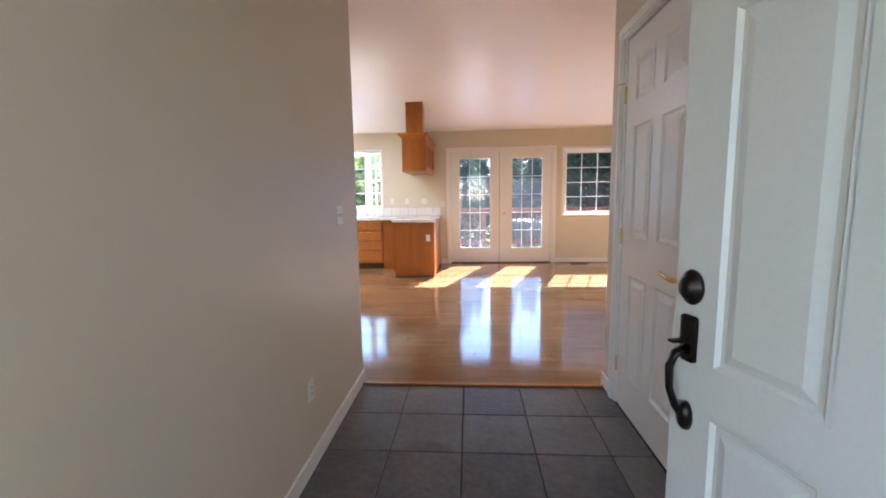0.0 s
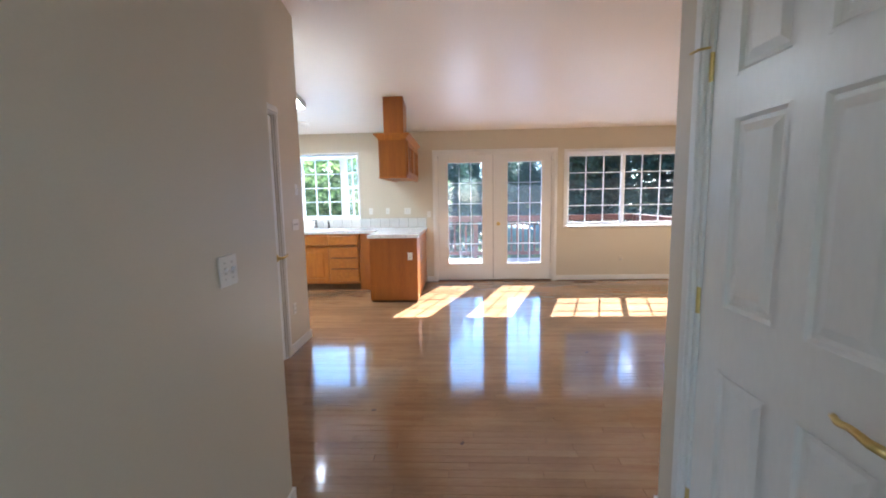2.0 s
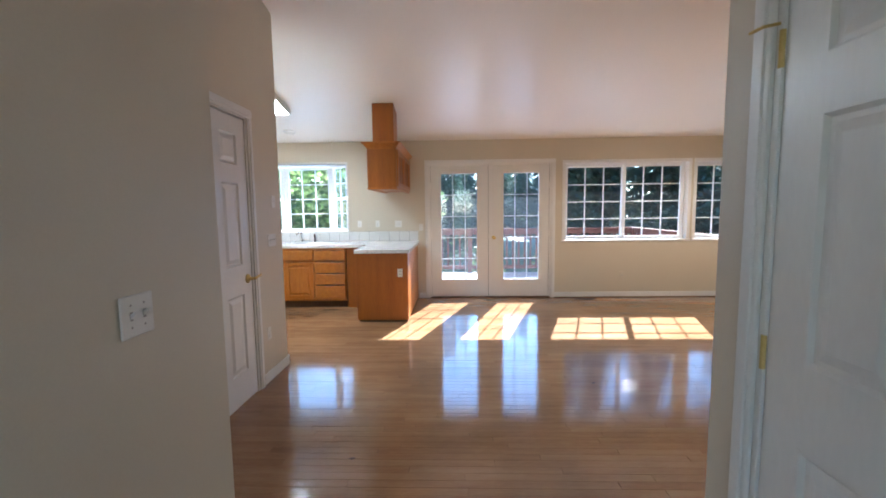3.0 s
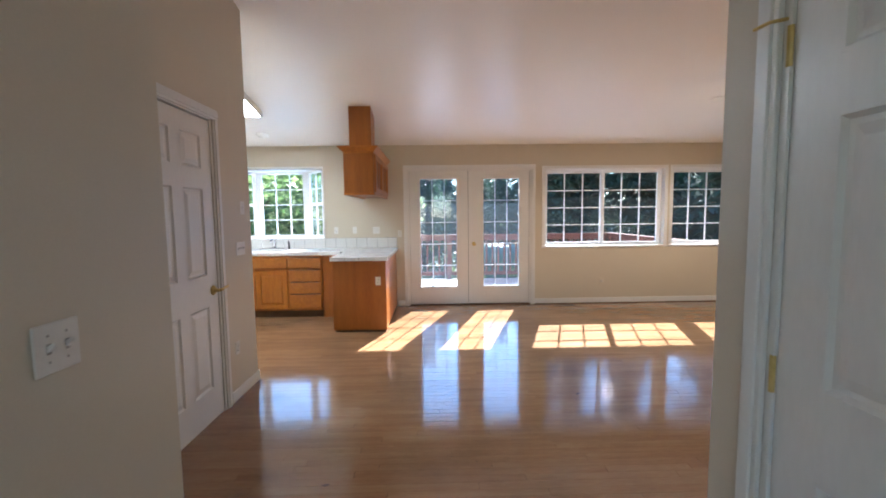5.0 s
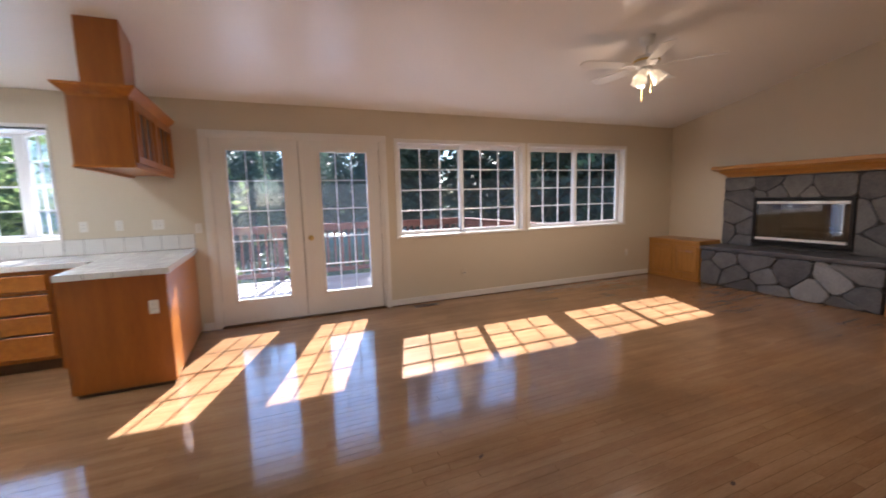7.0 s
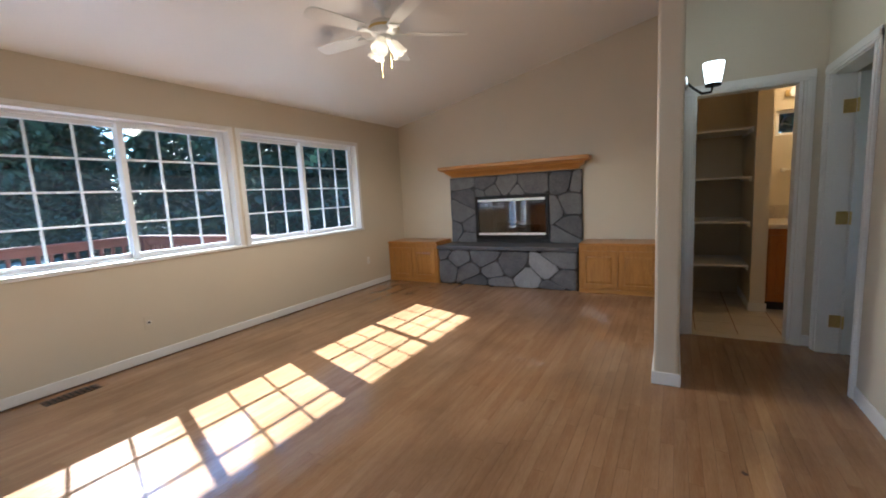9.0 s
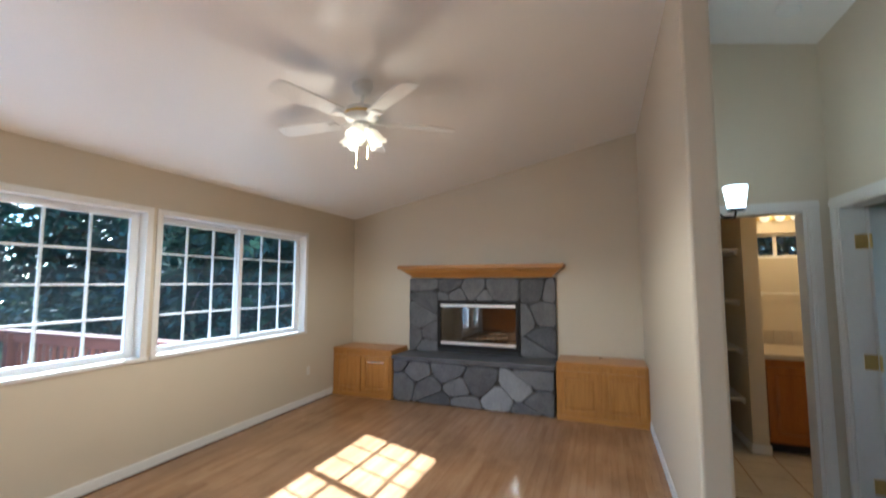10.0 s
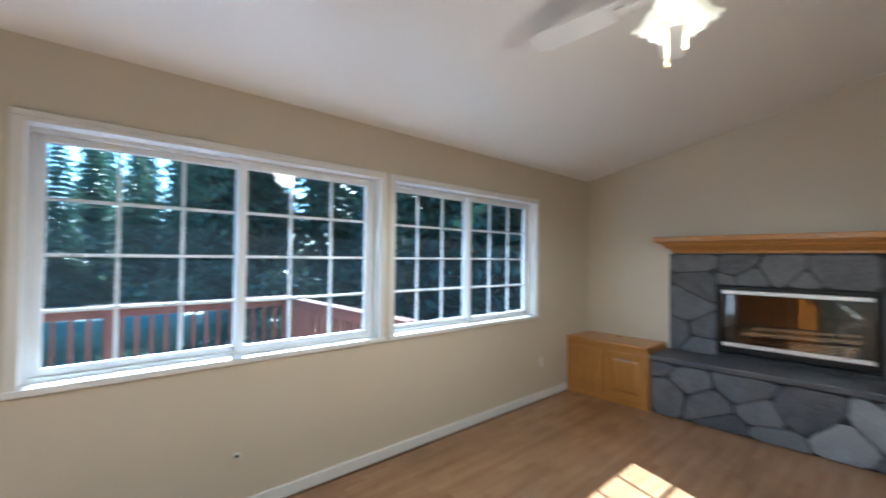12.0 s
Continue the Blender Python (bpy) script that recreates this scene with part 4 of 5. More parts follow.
for i in range(3):
    a = 120 * i + 75
    mm = pose(0, 0, -0.305, 0, 0, a) @ Matrix.Translation((0.05, 0, -0.005)) @ pose(0, 0, 0, 0, -38, 0)
    bell = lathe([(0.022, 0.0), (0.030, -0.008), (0.042, -0.03), (0.048, -0.06), (0.050, -0.085), (0.058, -0.108), (0.068, -0.122), (0.064, -0.121), (0.046, -0.085), (0.044, -0.06), (0.026, -0.012)], 40)
    for v in bell.verts:
        if v.co.z < -0.10:
            w = 0.006 * math.cos(8 * math.atan2(v.co.y, v.co.x))
            v.co.z += w
    s = part("shade", bell, M_SHADE, fan, "lit frosted glass shade", m=mm, smooth=True)
    part("socket", lathe([(0.001, 0.02), (0.016, 0.018), (0.022, 0.0), (0.022, -0.012), (0.001, -0.012)], 16), M_FANW, fan, m=mm, smooth=True)
for dx, dy, ln in ((0.03, -0.03, 0.16), (-0.03, 0.02, 0.24)):
    ch = part("pull_chain", tube([(dx, dy, -0.325), (dx, dy, -0.325 - ln)], 0.0018, 6), M_BRASS, fan)
    part("pull_knob", lathe([(0.001, 0), (0.003, -0.003), (0.005, -0.014), (0.004, -0.022), (0.001, -0.024)], 10), M_BRASS, ch, m=pose(dx, dy, -0.325 - ln), smooth=True)
spot = bpy.data.lights.new("fan_bulb", 'SPOT')
spot.energy, spot.color, spot.shadow_soft_size, spot.spot_size, spot.spot_blend = 16, (1.0, 0.86, 0.68), 0.12, radians(172), 0.4
spot_ob = new("fan_bulb", spot)
spot_ob.location = (FX, FYc, fz - 0.46)
bulb("fan_glow", (FX, FYc, fz - 0.52), 0.7, (1.0, 0.82, 0.6), 0.06)

# ---- hall fittings ----
SX = 4.05
sc = thing("wall_sconce", pose(SX, 3.297, 1.82), "lit white glass wall sconce with a dark metal arm", "sconce")
part("back_plate", lathe([(0.001, 0), (0.05, 0), (0.05, 0.012), (0.04, 0.02), (0.001, 0.022)], 20), M_CHROME, sc, m=pose(0, 0, 0.10, 90), smooth=True)
part("arm", tube([(0, -0.015, 0.10), (0, -0.05, 0.06), (0, -0.10, 0.02), (0, -0.15, 0.02), (0, -0.16, 0.06)], 0.008, 10), M_BRONZE, sc, smooth=True)
part("cup", lathe([(0.001, 0.0), (0.045, 0.0), (0.045, 0.014), (0.001, 0.014)], 20), M_BRONZE, sc, m=pose(0, -0.16, 0.055))
part("shade", lathe([(0.042, 0.0), (0.050, 0.05), (0.060, 0.125), (0.056, 0.125), (0.047, 0.05), (0.038, 0.004)], 24), M_SCONCE, sc, "lit white glass shade", m=pose(0, -0.16, 0.07), smooth=True)
bulb("sconce_bulb", (SX, 3.137, 2.02), 0.5, (0.95, 1.0, 0.95), 0.04)

smoke = thing("smoke_detector", pose(4.36, 2.72, roof_z(2.72), 12.5), "round white smoke detector on the hall ceiling", "detector")
part("base", lathe([(0.001, 0.0), (0.068, 0.0), (0.068, -0.012), (0.001, -0.012)], 28), M_PUCK, smoke)
part("cover", lathe([(0.058, -0.012), (0.058, -0.03), (0.045, -0.042), (0.001, -0.045)], 28), M_PUCK, smoke, smooth=True)


def plate(name, m, label, category, gangs=1, kind="switch"):
    """A cover plate in the plane x-z, front toward -y."""
    w = 0.07 + 0.046 * (gangs - 1)
    p = thing(name, m @ Matrix.Scale(0.88, 4), label, category)
    part("cover", cube(-w / 2, -0.006, -0.057, w / 2, 0, 0.057, bevel=0.003), M_PLATE, p)
    for g in range(gangs):
        x = -0.023 * (gangs - 1) + 0.046 * g
        if kind == "switch":
            part("slot", cube(x - 0.0055, -0.0068, -0.012, x + 0.0055, -0.0055, 0.012), M_SLOT, p)
            part("toggle", prism([(-0.0062, -0.007), (-0.0062, 0.006), (-0.021, 0.016), (-0.023, 0.010)], x - 0.0042, x + 0.0042, "x"), M_PLATE, p)
            for z in (-0.03, 0.03):
                part("screw", lathe([(0.001, 0), (0.0034, 0), (0.0028, 0.0012), (0.001, 0.0015)], 10), M_SLOT, p, m=pose(x, -0.006, z, 90))
        else:
            for z in (-0.02, 0.02):
                f = part("receptacle", cube(x - 0.016, -0.009, z - 0.014, x + 0.016, -0.0055, z + 0.014, bevel=0.003), M_PLATE, p)
                bm = cube(x - 0.008, -0.0098, z - 0.004, x - 0.005, -0.0085, z + 0.006)
                box(bm, x + 0.005, -0.0098, z - 0.004, x + 0.008, -0.0085, z + 0.006)
                part("slots", bm, M_DARK, f)
    return p


plate("light_switch", pose(-0.7295, 1.905, 1.12, 0, 0, 90), "ivory double toggle switch plate on the entry wall", "switch", 2)
plate("wall_outlet", pose(-0.7295, 1.383, 0.362, 0, 0, 90), "ivory duplex outlet on the entry wall", "outlet", 1, "outlet")
plate("light_switch", pose(-1.4795, 4.36, 1.445, 0, 0, 90), "ivory single switch plate above the triple plate", "switch", 1)
plate("light_switch", pose(-1.4795, 4.30, 1.13, 0, 0, 90), "ivory triple switch plate beside the pantry door", "switch", 3)
plate("wall_outlet", pose(-1.4795, 4.17, 0.385, 0, 0, 90), "ivory duplex outlet low on the pantry wall", "outlet", 1, "outlet")
plate("wall_outlet", pose(5.505, NORTH - 0.0005, 0.395), "ivory duplex outlet near the hearth cabinet", "outlet", 1, "outlet")
plate("light_switch", pose(-0.49, NORTH - 0.0005, 1.10), "ivory toggle switch beside the patio doors", "switch", 1)

plate("wall_outlet", pose(-1.435, NORTH - 0.0005, 1.16), "ivory duplex outlet above the backsplash tiles", "outlet", 1, "outlet")
plate("light_switch", pose(-1.159, NORTH - 0.0005, 1.16), "ivory toggle switch above the backsplash tiles", "switch", 1)
plate("light_switch", pose(-0.839, NORTH - 0.0005, 1.155), "ivory double toggle switch below the hood cabinet", "switch", 2)
jack = thing("cable_jack", pose(2.565, NORTH - 0.0005, 0.338), "wall-coloured cable plate with a dark round jack", "jack")
part("cover", cube(-0.036, -0.005, -0.056, 0.036, 0, 0.056, bevel=0.003), M_WALL, jack)
part("bezel", lathe([(0.001, 0), (0.019, 0), (0.017, 0.003), (0.012, 0.004), (0.001, 0.004)], 18), M_PLATE, jack, "pale round bezel", m=pose(0, -0.005, 0, 90))
part("socket", lathe([(0.001, 0), (0.010, 0), (0.008, 0.006), (0.001, 0.006)], 14), M_DARK, jack, "dark jack", m=pose(0, -0.0085, 0, 90))

vent = thing("floor_vent", pose(1.95, 7.10, 0.0), "brown metal floor register set in the oak floor", "vent")
part("vent_frame", wall_run("x", -0.16, 0.16, -0.06, 0.06, 0.0, 0.004), M_VENT, vent)
for i in range(9):
    part("slat", cube(-0.14 + i * 0.032, -0.045, 0.0045, -0.128 + i * 0.032, 0.045, 0.007), M_DARK, vent)

# ---- bathroom ----
structure("bath_floor_bed", cube(4.90, 1.32, -0.03, EAST, 3.298, -0.008), M_GROUTL, "grey grout bed of the bathroom floor", "floor")
lin = thing("linen_shelves", pose(0, 0, 0), "empty built-in white linen shelves in a niche", "shelf")
for z in (0.43, 0.87, 1.31, 1.78):
    part("shelf_board", cube(5.82, 2.681, z - 0.02, EAST - 0.002, 3.297, z, bevel=0.002), M_TRIM, lin)
for z in (0.43, 0.87, 1.31, 1.78):
    part("cleat", cube(5.84, 2.681, z - 0.05, EAST - 0.002, 2.70, z - 0.021), M_TRIM, lin)
van = thing("bathroom_vanity", pose(5.76, 1.34, 0), "dark oak bathroom vanity with a tiled top", "vanity")
part("body", cube(0.0, 0, 0.09, EAST - 5.762, 1.215, 0.80), M_OAKD, van)
part("toe_kick", cube(0.06, 0, 0.0, EAST - 5.762, 1.215, 0.0895), M_DARK, van)
for i in range(3):
    raised_door(van, pose(-0.001, 1.20 - i * 0.40, 0.12, 0, 0, -90), 0.38, 0.62, M_OAKD)
part("vanity_top", cube(-0.02, 0, 0.801, EAST - 5.762, 1.215, 0.845, bevel=0.006), M_BEIGE, van, "beige tiled vanity top")
for i in range(8):
    part("splash_tile", cube(EAST - 5.762 - 0.012, 0.003 + i * 0.151, 0.847, EAST - 5.762 - 0.001, 0.150 + i * 0.151, 0.985, bevel=0.002), M_BEIGE, van)
rail = thing("towel_rail", pose(EAST - 0.001, 1.92, 1.36), "white ceramic towel rail on the bathroom wall", "rail")
part("bar", tube([(-0.05, 0, 0), (-0.05, 0.42, 0)], 0.008, 10), M_TRIM, rail)
for y in (0.0, 0.42):
    part("bracket", cube(-0.065, y - 0.015, -0.02, 0.0, y + 0.015, 0.02, bevel=0.005), M_TRIM, rail)
bulb("bath_bulb", (5.9, 2.1, 2.25), 2.2, (1.0, 0.64, 0.30), 0.06)
bl = thing("bath_light", pose(EAST - 0.001, 2.15, 2.14), "brass bathroom light bar above the window", "lamp")
part("plate", cube(-0.03, -0.2, -0.03, 0, 0.2, 0.03, bevel=0.005), M_BRASS, bl)
for y in (-0.13, 0.0, 0.13):
    part("globe", lathe([(0.001, -0.05), (0.03, -0.04), (0.045, 0.0), (0.03, 0.04), (0.001, 0.05)], 14), M_SHADE, bl, m=pose(-0.075, y, 0.0), smooth=True)


# ---- kitchen ----
CT = 0.895
FRONT = NORTH - 0.60
PX0, PX1, PY = -1.18, -0.555, 5.88


def base_cabinet(x0, x1, label, drawers):
    c = thing("base_cabinet", pose(x0, FRONT, 0), label, "cabinet", "kitchen base cabinets")
    W = x1 - x0
    part("body", cube(0, 0.0, 0.10, W, 0.598, CT - 0.045), M_OAKD, c)
    part("toe_kick", cube(0, 0.05, 0, W, 0.598, 0.0995), M_VENT, c)
    fr = bmesh.new()
    for b in ((0, 0.10, 0.025, CT - 0.045), (W - 0.025, 0.10, W, CT - 0.045), (0.025, 0.10, W - 0.025, 0.125), (0.025, CT - 0.075, W - 0.025, CT - 0.045), (0.025, 0.655, W - 0.025, 0.675)):
        box(fr, b[0], -0.018, b[1], b[2], -0.0005, b[3])
    part("face_frame", fr, M_OAK, c)
    if drawers:
        for z0, z1 in ((0.13, 0.32), (0.335, 0.485), (0.50, 0.65), (0.68, 0.815)):
            d = part("drawer_front", cube(0.012, -0.040, z0, W - 0.012, -0.0185, z1, bevel=0.006), M_OAKH, c)
            part("finger_pull", cube(0.02, -0.036, z1 + 0.001, W - 0.02, -0.019, z1 + 0.006), M_DARK, d)
    else:
        part("false_front", cube(0.012, -0.040, 0.68, W - 0.012, -0.0185, 0.815, bevel=0.006), M_OAKH, c)
        w = (W - 0.024 - 0.014) / 2
        for i in range(2):
            raised_door(c, pose(0.012 + i * (w + 0.014), -0.0185, 0.13), w, 0.52)
    return c


base_cabinet(-1.95, -1.50, "honey oak base cabinet with four drawers", True)
base_cabinet(-2.82, -1.952, "honey oak sink base cabinet with two panel doors", False)
base_cabinet(-3.61, -2.822, "honey oak corner base cabinet with two panel doors", False)
corner = thing("corner_filler", pose(0, 0, 0), "dark oak corner filler between the cabinets", "cabinet")
part("panel", cube(-1.498, FRONT, 0.0, PX0 + 0.01, NORTH - 0.002, CT - 0.045), M_OAKD, corner)
pen = thing("peninsula_cabinet", pose(0, 0, 0), "stained oak peninsula cabinet with a plain end panel", "cabinet")
part("body", cube(PX0 + 0.012, PY, 0.085, PX1, NORTH - 0.016, CT - 0.045), M_OAKD, pen)
part("plinth", cube(PX0 + 0.03, PY + 0.012, 0.0, PX1 - 0.008, NORTH - 0.016, 0.0845), M_VENT, pen)
part("end_panel", cube(PX0 + 0.008, PY - 0.012, 0.03, PX1 + 0.004, PY - 0.0005, CT - 0.046, bevel=0.002), M_OAKD, pen, "orange stained oak end panel")
part("side_panel", cube(PX1 + 0.0005, PY, 0.03, PX1 + 0.008, NORTH - 0.016, CT - 0.046), M_OAKH, pen)
plate("wall_outlet", pose(PX1 - 0.085, PY - 0.0125, 0.61), "ivory outlet on the peninsula end panel", "outlet", 1, "outlet")

counter = thing("countertop", pose(0, 0, 0), "white tiled countertop with grey grout along wall and peninsula", "countertop")
bm = cube(WEST + 0.01, FRONT - 0.03, CT - 0.044, -1.19, NORTH - 0.002, CT - 0.006)
box(bm, -1.19, PY - 0.035, CT - 0.044, PX1 + 0.03, NORTH - 0.002, CT - 0.006)
part("counter_bed", bm, M_GROUTL, counter, "grey grout bed")
T = 0.155


def tile_grid(parent, x0, x1, y0, y1, z, holes=()):
    nx, ny = max(1, round((x1 - x0) / T)), max(1, round((y1 - y0) / T))
    dx, dy = (x1 - x0) / nx, (y1 - y0) / ny
    me = mesh_of("tile", cube(-dx / 2 + 0.002, -dy / 2 + 0.002, 0, dx / 2 - 0.002, dy / 2 - 0.002, 0.006, bevel=0.0015), M_TILEW)
    for i in range(nx):
        for j in range(ny):
            x, y = x0 + dx * (i + 0.5), y0 + dy * (j + 0.5)
            if any(a < x < b and c < y < d for a, b, c, d in holes):
                continue
            o = new("tile", me)
            o.parent = parent
            o.location = (x, y, z)


SINK = (-2.76, -2.0, FRONT + 0.06, FRONT + 0.50)
tile_grid(counter, WEST + 0.02, -1.19, FRONT - 0.028, NORTH - 0.012, CT - 0.006, (SINK,))
tile_grid(counter, -1.19, PX1 + 0.028, PY - 0.033, NORTH - 0.012, CT - 0.006)
for i in range(15):
    x = WEST + 0.02 + i * 0.157
    part("edge_tile", cube(x + 0.002, FRONT - 0.036, CT - 0.045, min(x + 0.155, -1.19), FRONT - 0.0305, CT - 0.001, bevel=0.002), M_TILEW, counter)
for i in range(4):
    part("edge_tile", cube(-1.188 + i * 0.167, PY - 0.041, CT - 0.045, -1.188 + i * 0.167 + 0.163, PY - 0.0355, CT - 0.001, bevel=0.002), M_TILEW, counter)
for i in range(9):
    y = PY - 0.033 + i * 0.16
    part("edge_tile", cube(PX1 + 0.0305, y + 0.002, CT - 0.045, PX1 + 0.036, min(y + 0.158, NORTH - 0.014), CT - 0.001, bevel=0.002), M_TILEW, counter)
splash = thing("backsplash", pose(0, 0, 0), "row of white backsplash tiles with grey grout", "backsplash")
part("splash_bed", cube(WEST + 0.01, NORTH - 0.006, CT + 0.001, PX1 + 0.02, NORTH - 0.0006, CT + 0.150), M_GROUTL, splash, "grey grout bed")
for i in range(20):
    x = WEST + 0.012 + i * 0.1545
    if x < PX1:
        part("tile", cube(x + 0.002, NORTH - 0.0125, CT + 0.002, min(x + 0.1525, PX1 + 0.018), NORTH - 0.0065, CT + 0.148, bevel=0.0015), M_TILEW, splash)

sink = thing("kitchen_sink", pose(-2.38, FRONT + 0.28, CT - 0.006), "white drop-in kitchen sink below the bay window", "sink")
bm = bmesh.new()
for b in ((-0.40, -0.24, -0.36, 0.24), (0.36, -0.24, 0.40, 0.24), (-0.36, -0.24, 0.36, -0.20), (-0.36, 0.17, 0.36, 0.24), (-0.02, -0.20, 0.02, 0.17)):
    box(bm, b[0], b[1], 0.001, b[2], b[3], 0.016, bevel=0.003)
part("rim", bm, M_TILEW, sink)
fa = thing("kitchen_faucet", pose(-2.30, FRONT + 0.485, CT + 0.0105), "chrome kitchen faucet with a side sprayer", "faucet")
part("base", cube(-0.12, -0.025, 0.0, 0.12, 0.025, 0.014, bevel=0.006, seg=2), M_CHROME, fa)
part("spout", tube([(0, 0, 0.01), (0, 0, 0.10), (0, -0.03, 0.135), (0, -0.10, 0.15), (0, -0.18, 0.13), (0, -0.19, 0.11)], [0.018, 0.016, 0.014, 0.012, 0.011, 0.012], 12), M_CHROME, fa, smooth=True)
part("lever", tube([(0, 0.0, 0.12), (0.01, 0.01, 0.16), (0.06, 0.02, 0.19)], [0.014, 0.009, 0.006], 10), M_CHROME, fa, smooth=True)
part("sprayer", tube([(0.20, 0, -0.008), (0.20, 0, 0.05), (0.20, -0.015, 0.10), (0.20, -0.03, 0.115)], [0.016, 0.012, 0.014, 0.009], 12), M_BLACK, fa, smooth=True)

# hanging hood cabinet over the peninsula
HX0, HX1, HY, HZ0, HZ1 = -1.015, -0.665, 5.93, 1.615, 2.11
hood = thing("hood_cabinet", pose(0, 0, 0), "honey oak hood cabinet with crown and boxed chimney", "hood")
part("body", cube(HX0, HY, HZ0 + 0.02, HX1, NORTH - 0.001, HZ1), M_OAKD, hood)
bm = bmesh.new()
box(bm, HX0 - 0.006, HY - 0.008, HZ0, HX1 + 0.006, HY + 0.03, HZ0 + 0.0195, bevel=0.003)
box(bm, HX0 - 0.006, HY + 0.03, HZ0, HX0 + 0.03, NORTH - 0.001, HZ0 + 0.0195)
box(bm, HX1 - 0.03, HY + 0.03, HZ0, HX1 + 0.006, NORTH - 0.001, HZ0 + 0.0195)
part("bottom_rail", bm, M_OAK, hood)
n = 2
dw = (NORTH - HY - 0.06) / n
for i in range(n):
    y0 = HY + 0.02 + i * (dw + 0.01)
    m = pose(HX1 + 0.001, y0, HZ0 + 0.035, 0, 0, 90)
    bm = bmesh.new()
    w, h, fr = dw, HZ1 - HZ0 - 0.06, 0.05
    for b in ((0, 0, fr, h), (w - fr, 0, w, h), (fr, 0, w - fr, fr), (fr, h - fr, w - fr, h)):
        box(bm, b[0], -0.02, b[1], b[2], 0, b[3], bevel=0.002)
    d = part("slat_door", bm, M_OAK, hood, "honey oak door with upright slats", m=m)
    part("door_back", cube(fr, -0.004, fr, w - fr, -0.001, h - fr), M_VENT, d, m=m)
    for k in range(3):
        x = fr + (w - 2 * fr) * (k + 0.5) / 3
        part("slat", cube(x - 0.018, -0.016, fr, x + 0.018, -0.0045, h - fr, bevel=0.004), M_OAK, d, m=m)
bm = bmesh.new()
prev = None
for k, z in ((0.0, HZ1 - 0.02), (0.004, HZ1), (0.018, HZ1 + 0.012), (0.045, HZ1 + 0.04), (0.055, HZ1 + 0.046), (0.055, HZ1 + 0.062)):
    ring = [bm.verts.new(p) for p in ((HX0 - k, NORTH - 0.001, z), (HX0 - k, HY - k, z), (HX1 + k, HY - k, z), (HX1 + k, NORTH - 0.001, z))]
    if prev:
        for a in range(3):
            bm.faces.new((prev[a], prev[a + 1], ring[a + 1], ring[a]))
    prev = ring
bm.faces.new(prev)
bmesh.ops.recalc_face_normals(bm, faces=bm.faces)
part("crown", bm, M_OAK, hood, "honey oak crown moulding")
zc = HZ1 + 0.063
part("chimney", prism([(6.06, zc), (6.36, zc), (6.36, roof_z(6.36) - 0.001), (6.06, roof_z(6.06) - 0.001)], -0.965, -0.705, "x"), M_OAKD, hood, "boxed oak chimney up to the ceiling")

# kitchen ceiling lights
tz = roof_z(5.57)
tl = thing("ceiling_light", pose(-2.145, 5.57, tz, -math.degrees(math.atan(SLOPE))), "lit white fluorescent ceiling light", "lamp")
part("pan", cube(-0.135, -0.63, -0.025, 0.135, 0.63, 0.0, bevel=0.003), M_PUCK, tl)
bm = bmesh.new()
for b in ((-0.135, -0.63, -0.117, 0.63), (0.117, -0.63, 0.135, 0.63), (-0.117, -0.63, 0.117, -0.612), (-0.117, 0.612, 0.117, 0.63)):
    box(bm, b[0], b[1], -0.075, b[2], b[3], -0.0255, bevel=0.003)
part("rim", bm, M_PUCK, tl, "white rim round the diffuser")
part("diffuser", cube(-0.1165, -0.6115, -0.068, 0.1165, 0.6115, -0.03), M_TUBE, tl, "glowing white diffuser")
pk = thing("puck_light", pose(-2.30, 6.86, roof_z(6.86), -math.degrees(math.atan(SLOPE))), "small round white ceiling light over the sink", "lamp")
part("trim", lathe([(0.001, 0.0), (0.085, 0.0), (0.085, -0.012), (0.07, -0.02), (0.001, -0.02)], 28), M_BAR, pk, smooth=False)
part("lens", lathe([(0.06, -0.0205), (0.05, -0.03), (0.001, -0.034)], 24), M_TRIM, pk, smooth=True)

# ---- outdoors ----
GZ = -0.75
ground = bmesh.new()
box(ground, -300, -300, GZ - 0.5, 300, 300, GZ)
structure("ground", ground, M_GRASS, "grassy ground reaching to the woods", "ground")
# Porch slab added out of sight, pale so it throws light into the entry.
porch = cube(-1.5, -2.4, -0.25, 0.995, -0.545, -0.03, bevel=0.01)
structure("porch", porch, M_CONCRETE, "unseen concrete porch slab, kept pale to bounce light indoors", "porch")
# Unseen wall, added and kept dark to hold light off the left entry wall.
structure("wall_garage", cube(1.0, -6.0, -0.8, 1.15, -0.545, 2.72), M_BLOCKER, "plain added wall beside the porch, out of sight, blocking light", "wall")

DZ = -0.07
deck = thing("deck", pose(0, 0, DZ), "grey-brown timber deck outside the patio doors", "deck", "", "structure")
DX0, DX1, DY1 = -1.52, 4.05, 10.36
bm = bmesh.new()
for i in range(7):
    x = DX0 + 0.1 + i * (DX1 - DX0 - 0.2) / 6
    box(bm, x - 0.03, NORTH + 0.15, -0.25, x + 0.03, DY1, -0.031)
    for y in (NORTH + 0.4, DY1 - 0.1):
        box(bm, x - 0.05, y - 0.05, GZ - DZ - 0.05, x + 0.05, y + 0.05, -0.2505)
part("joists", bm, M_REDWOOD, deck)
me = mesh_of("board", cube(0, 0, -0.03, DX1 - DX0, 0.138, 0, bevel=0.003), M_DECK)
for j in range(20):
    y = NORTH + 0.15 + j * 0.145
    if y + 0.14 < DY1 + 0.05:
        o = new("board", me)
        o.parent = deck
        o.location = (DX0, y, 0)

railing = thing("deck_railing", pose(0, 0, DZ), "red-stained wooden deck railing with square balusters", "railing")
RT = 1.0


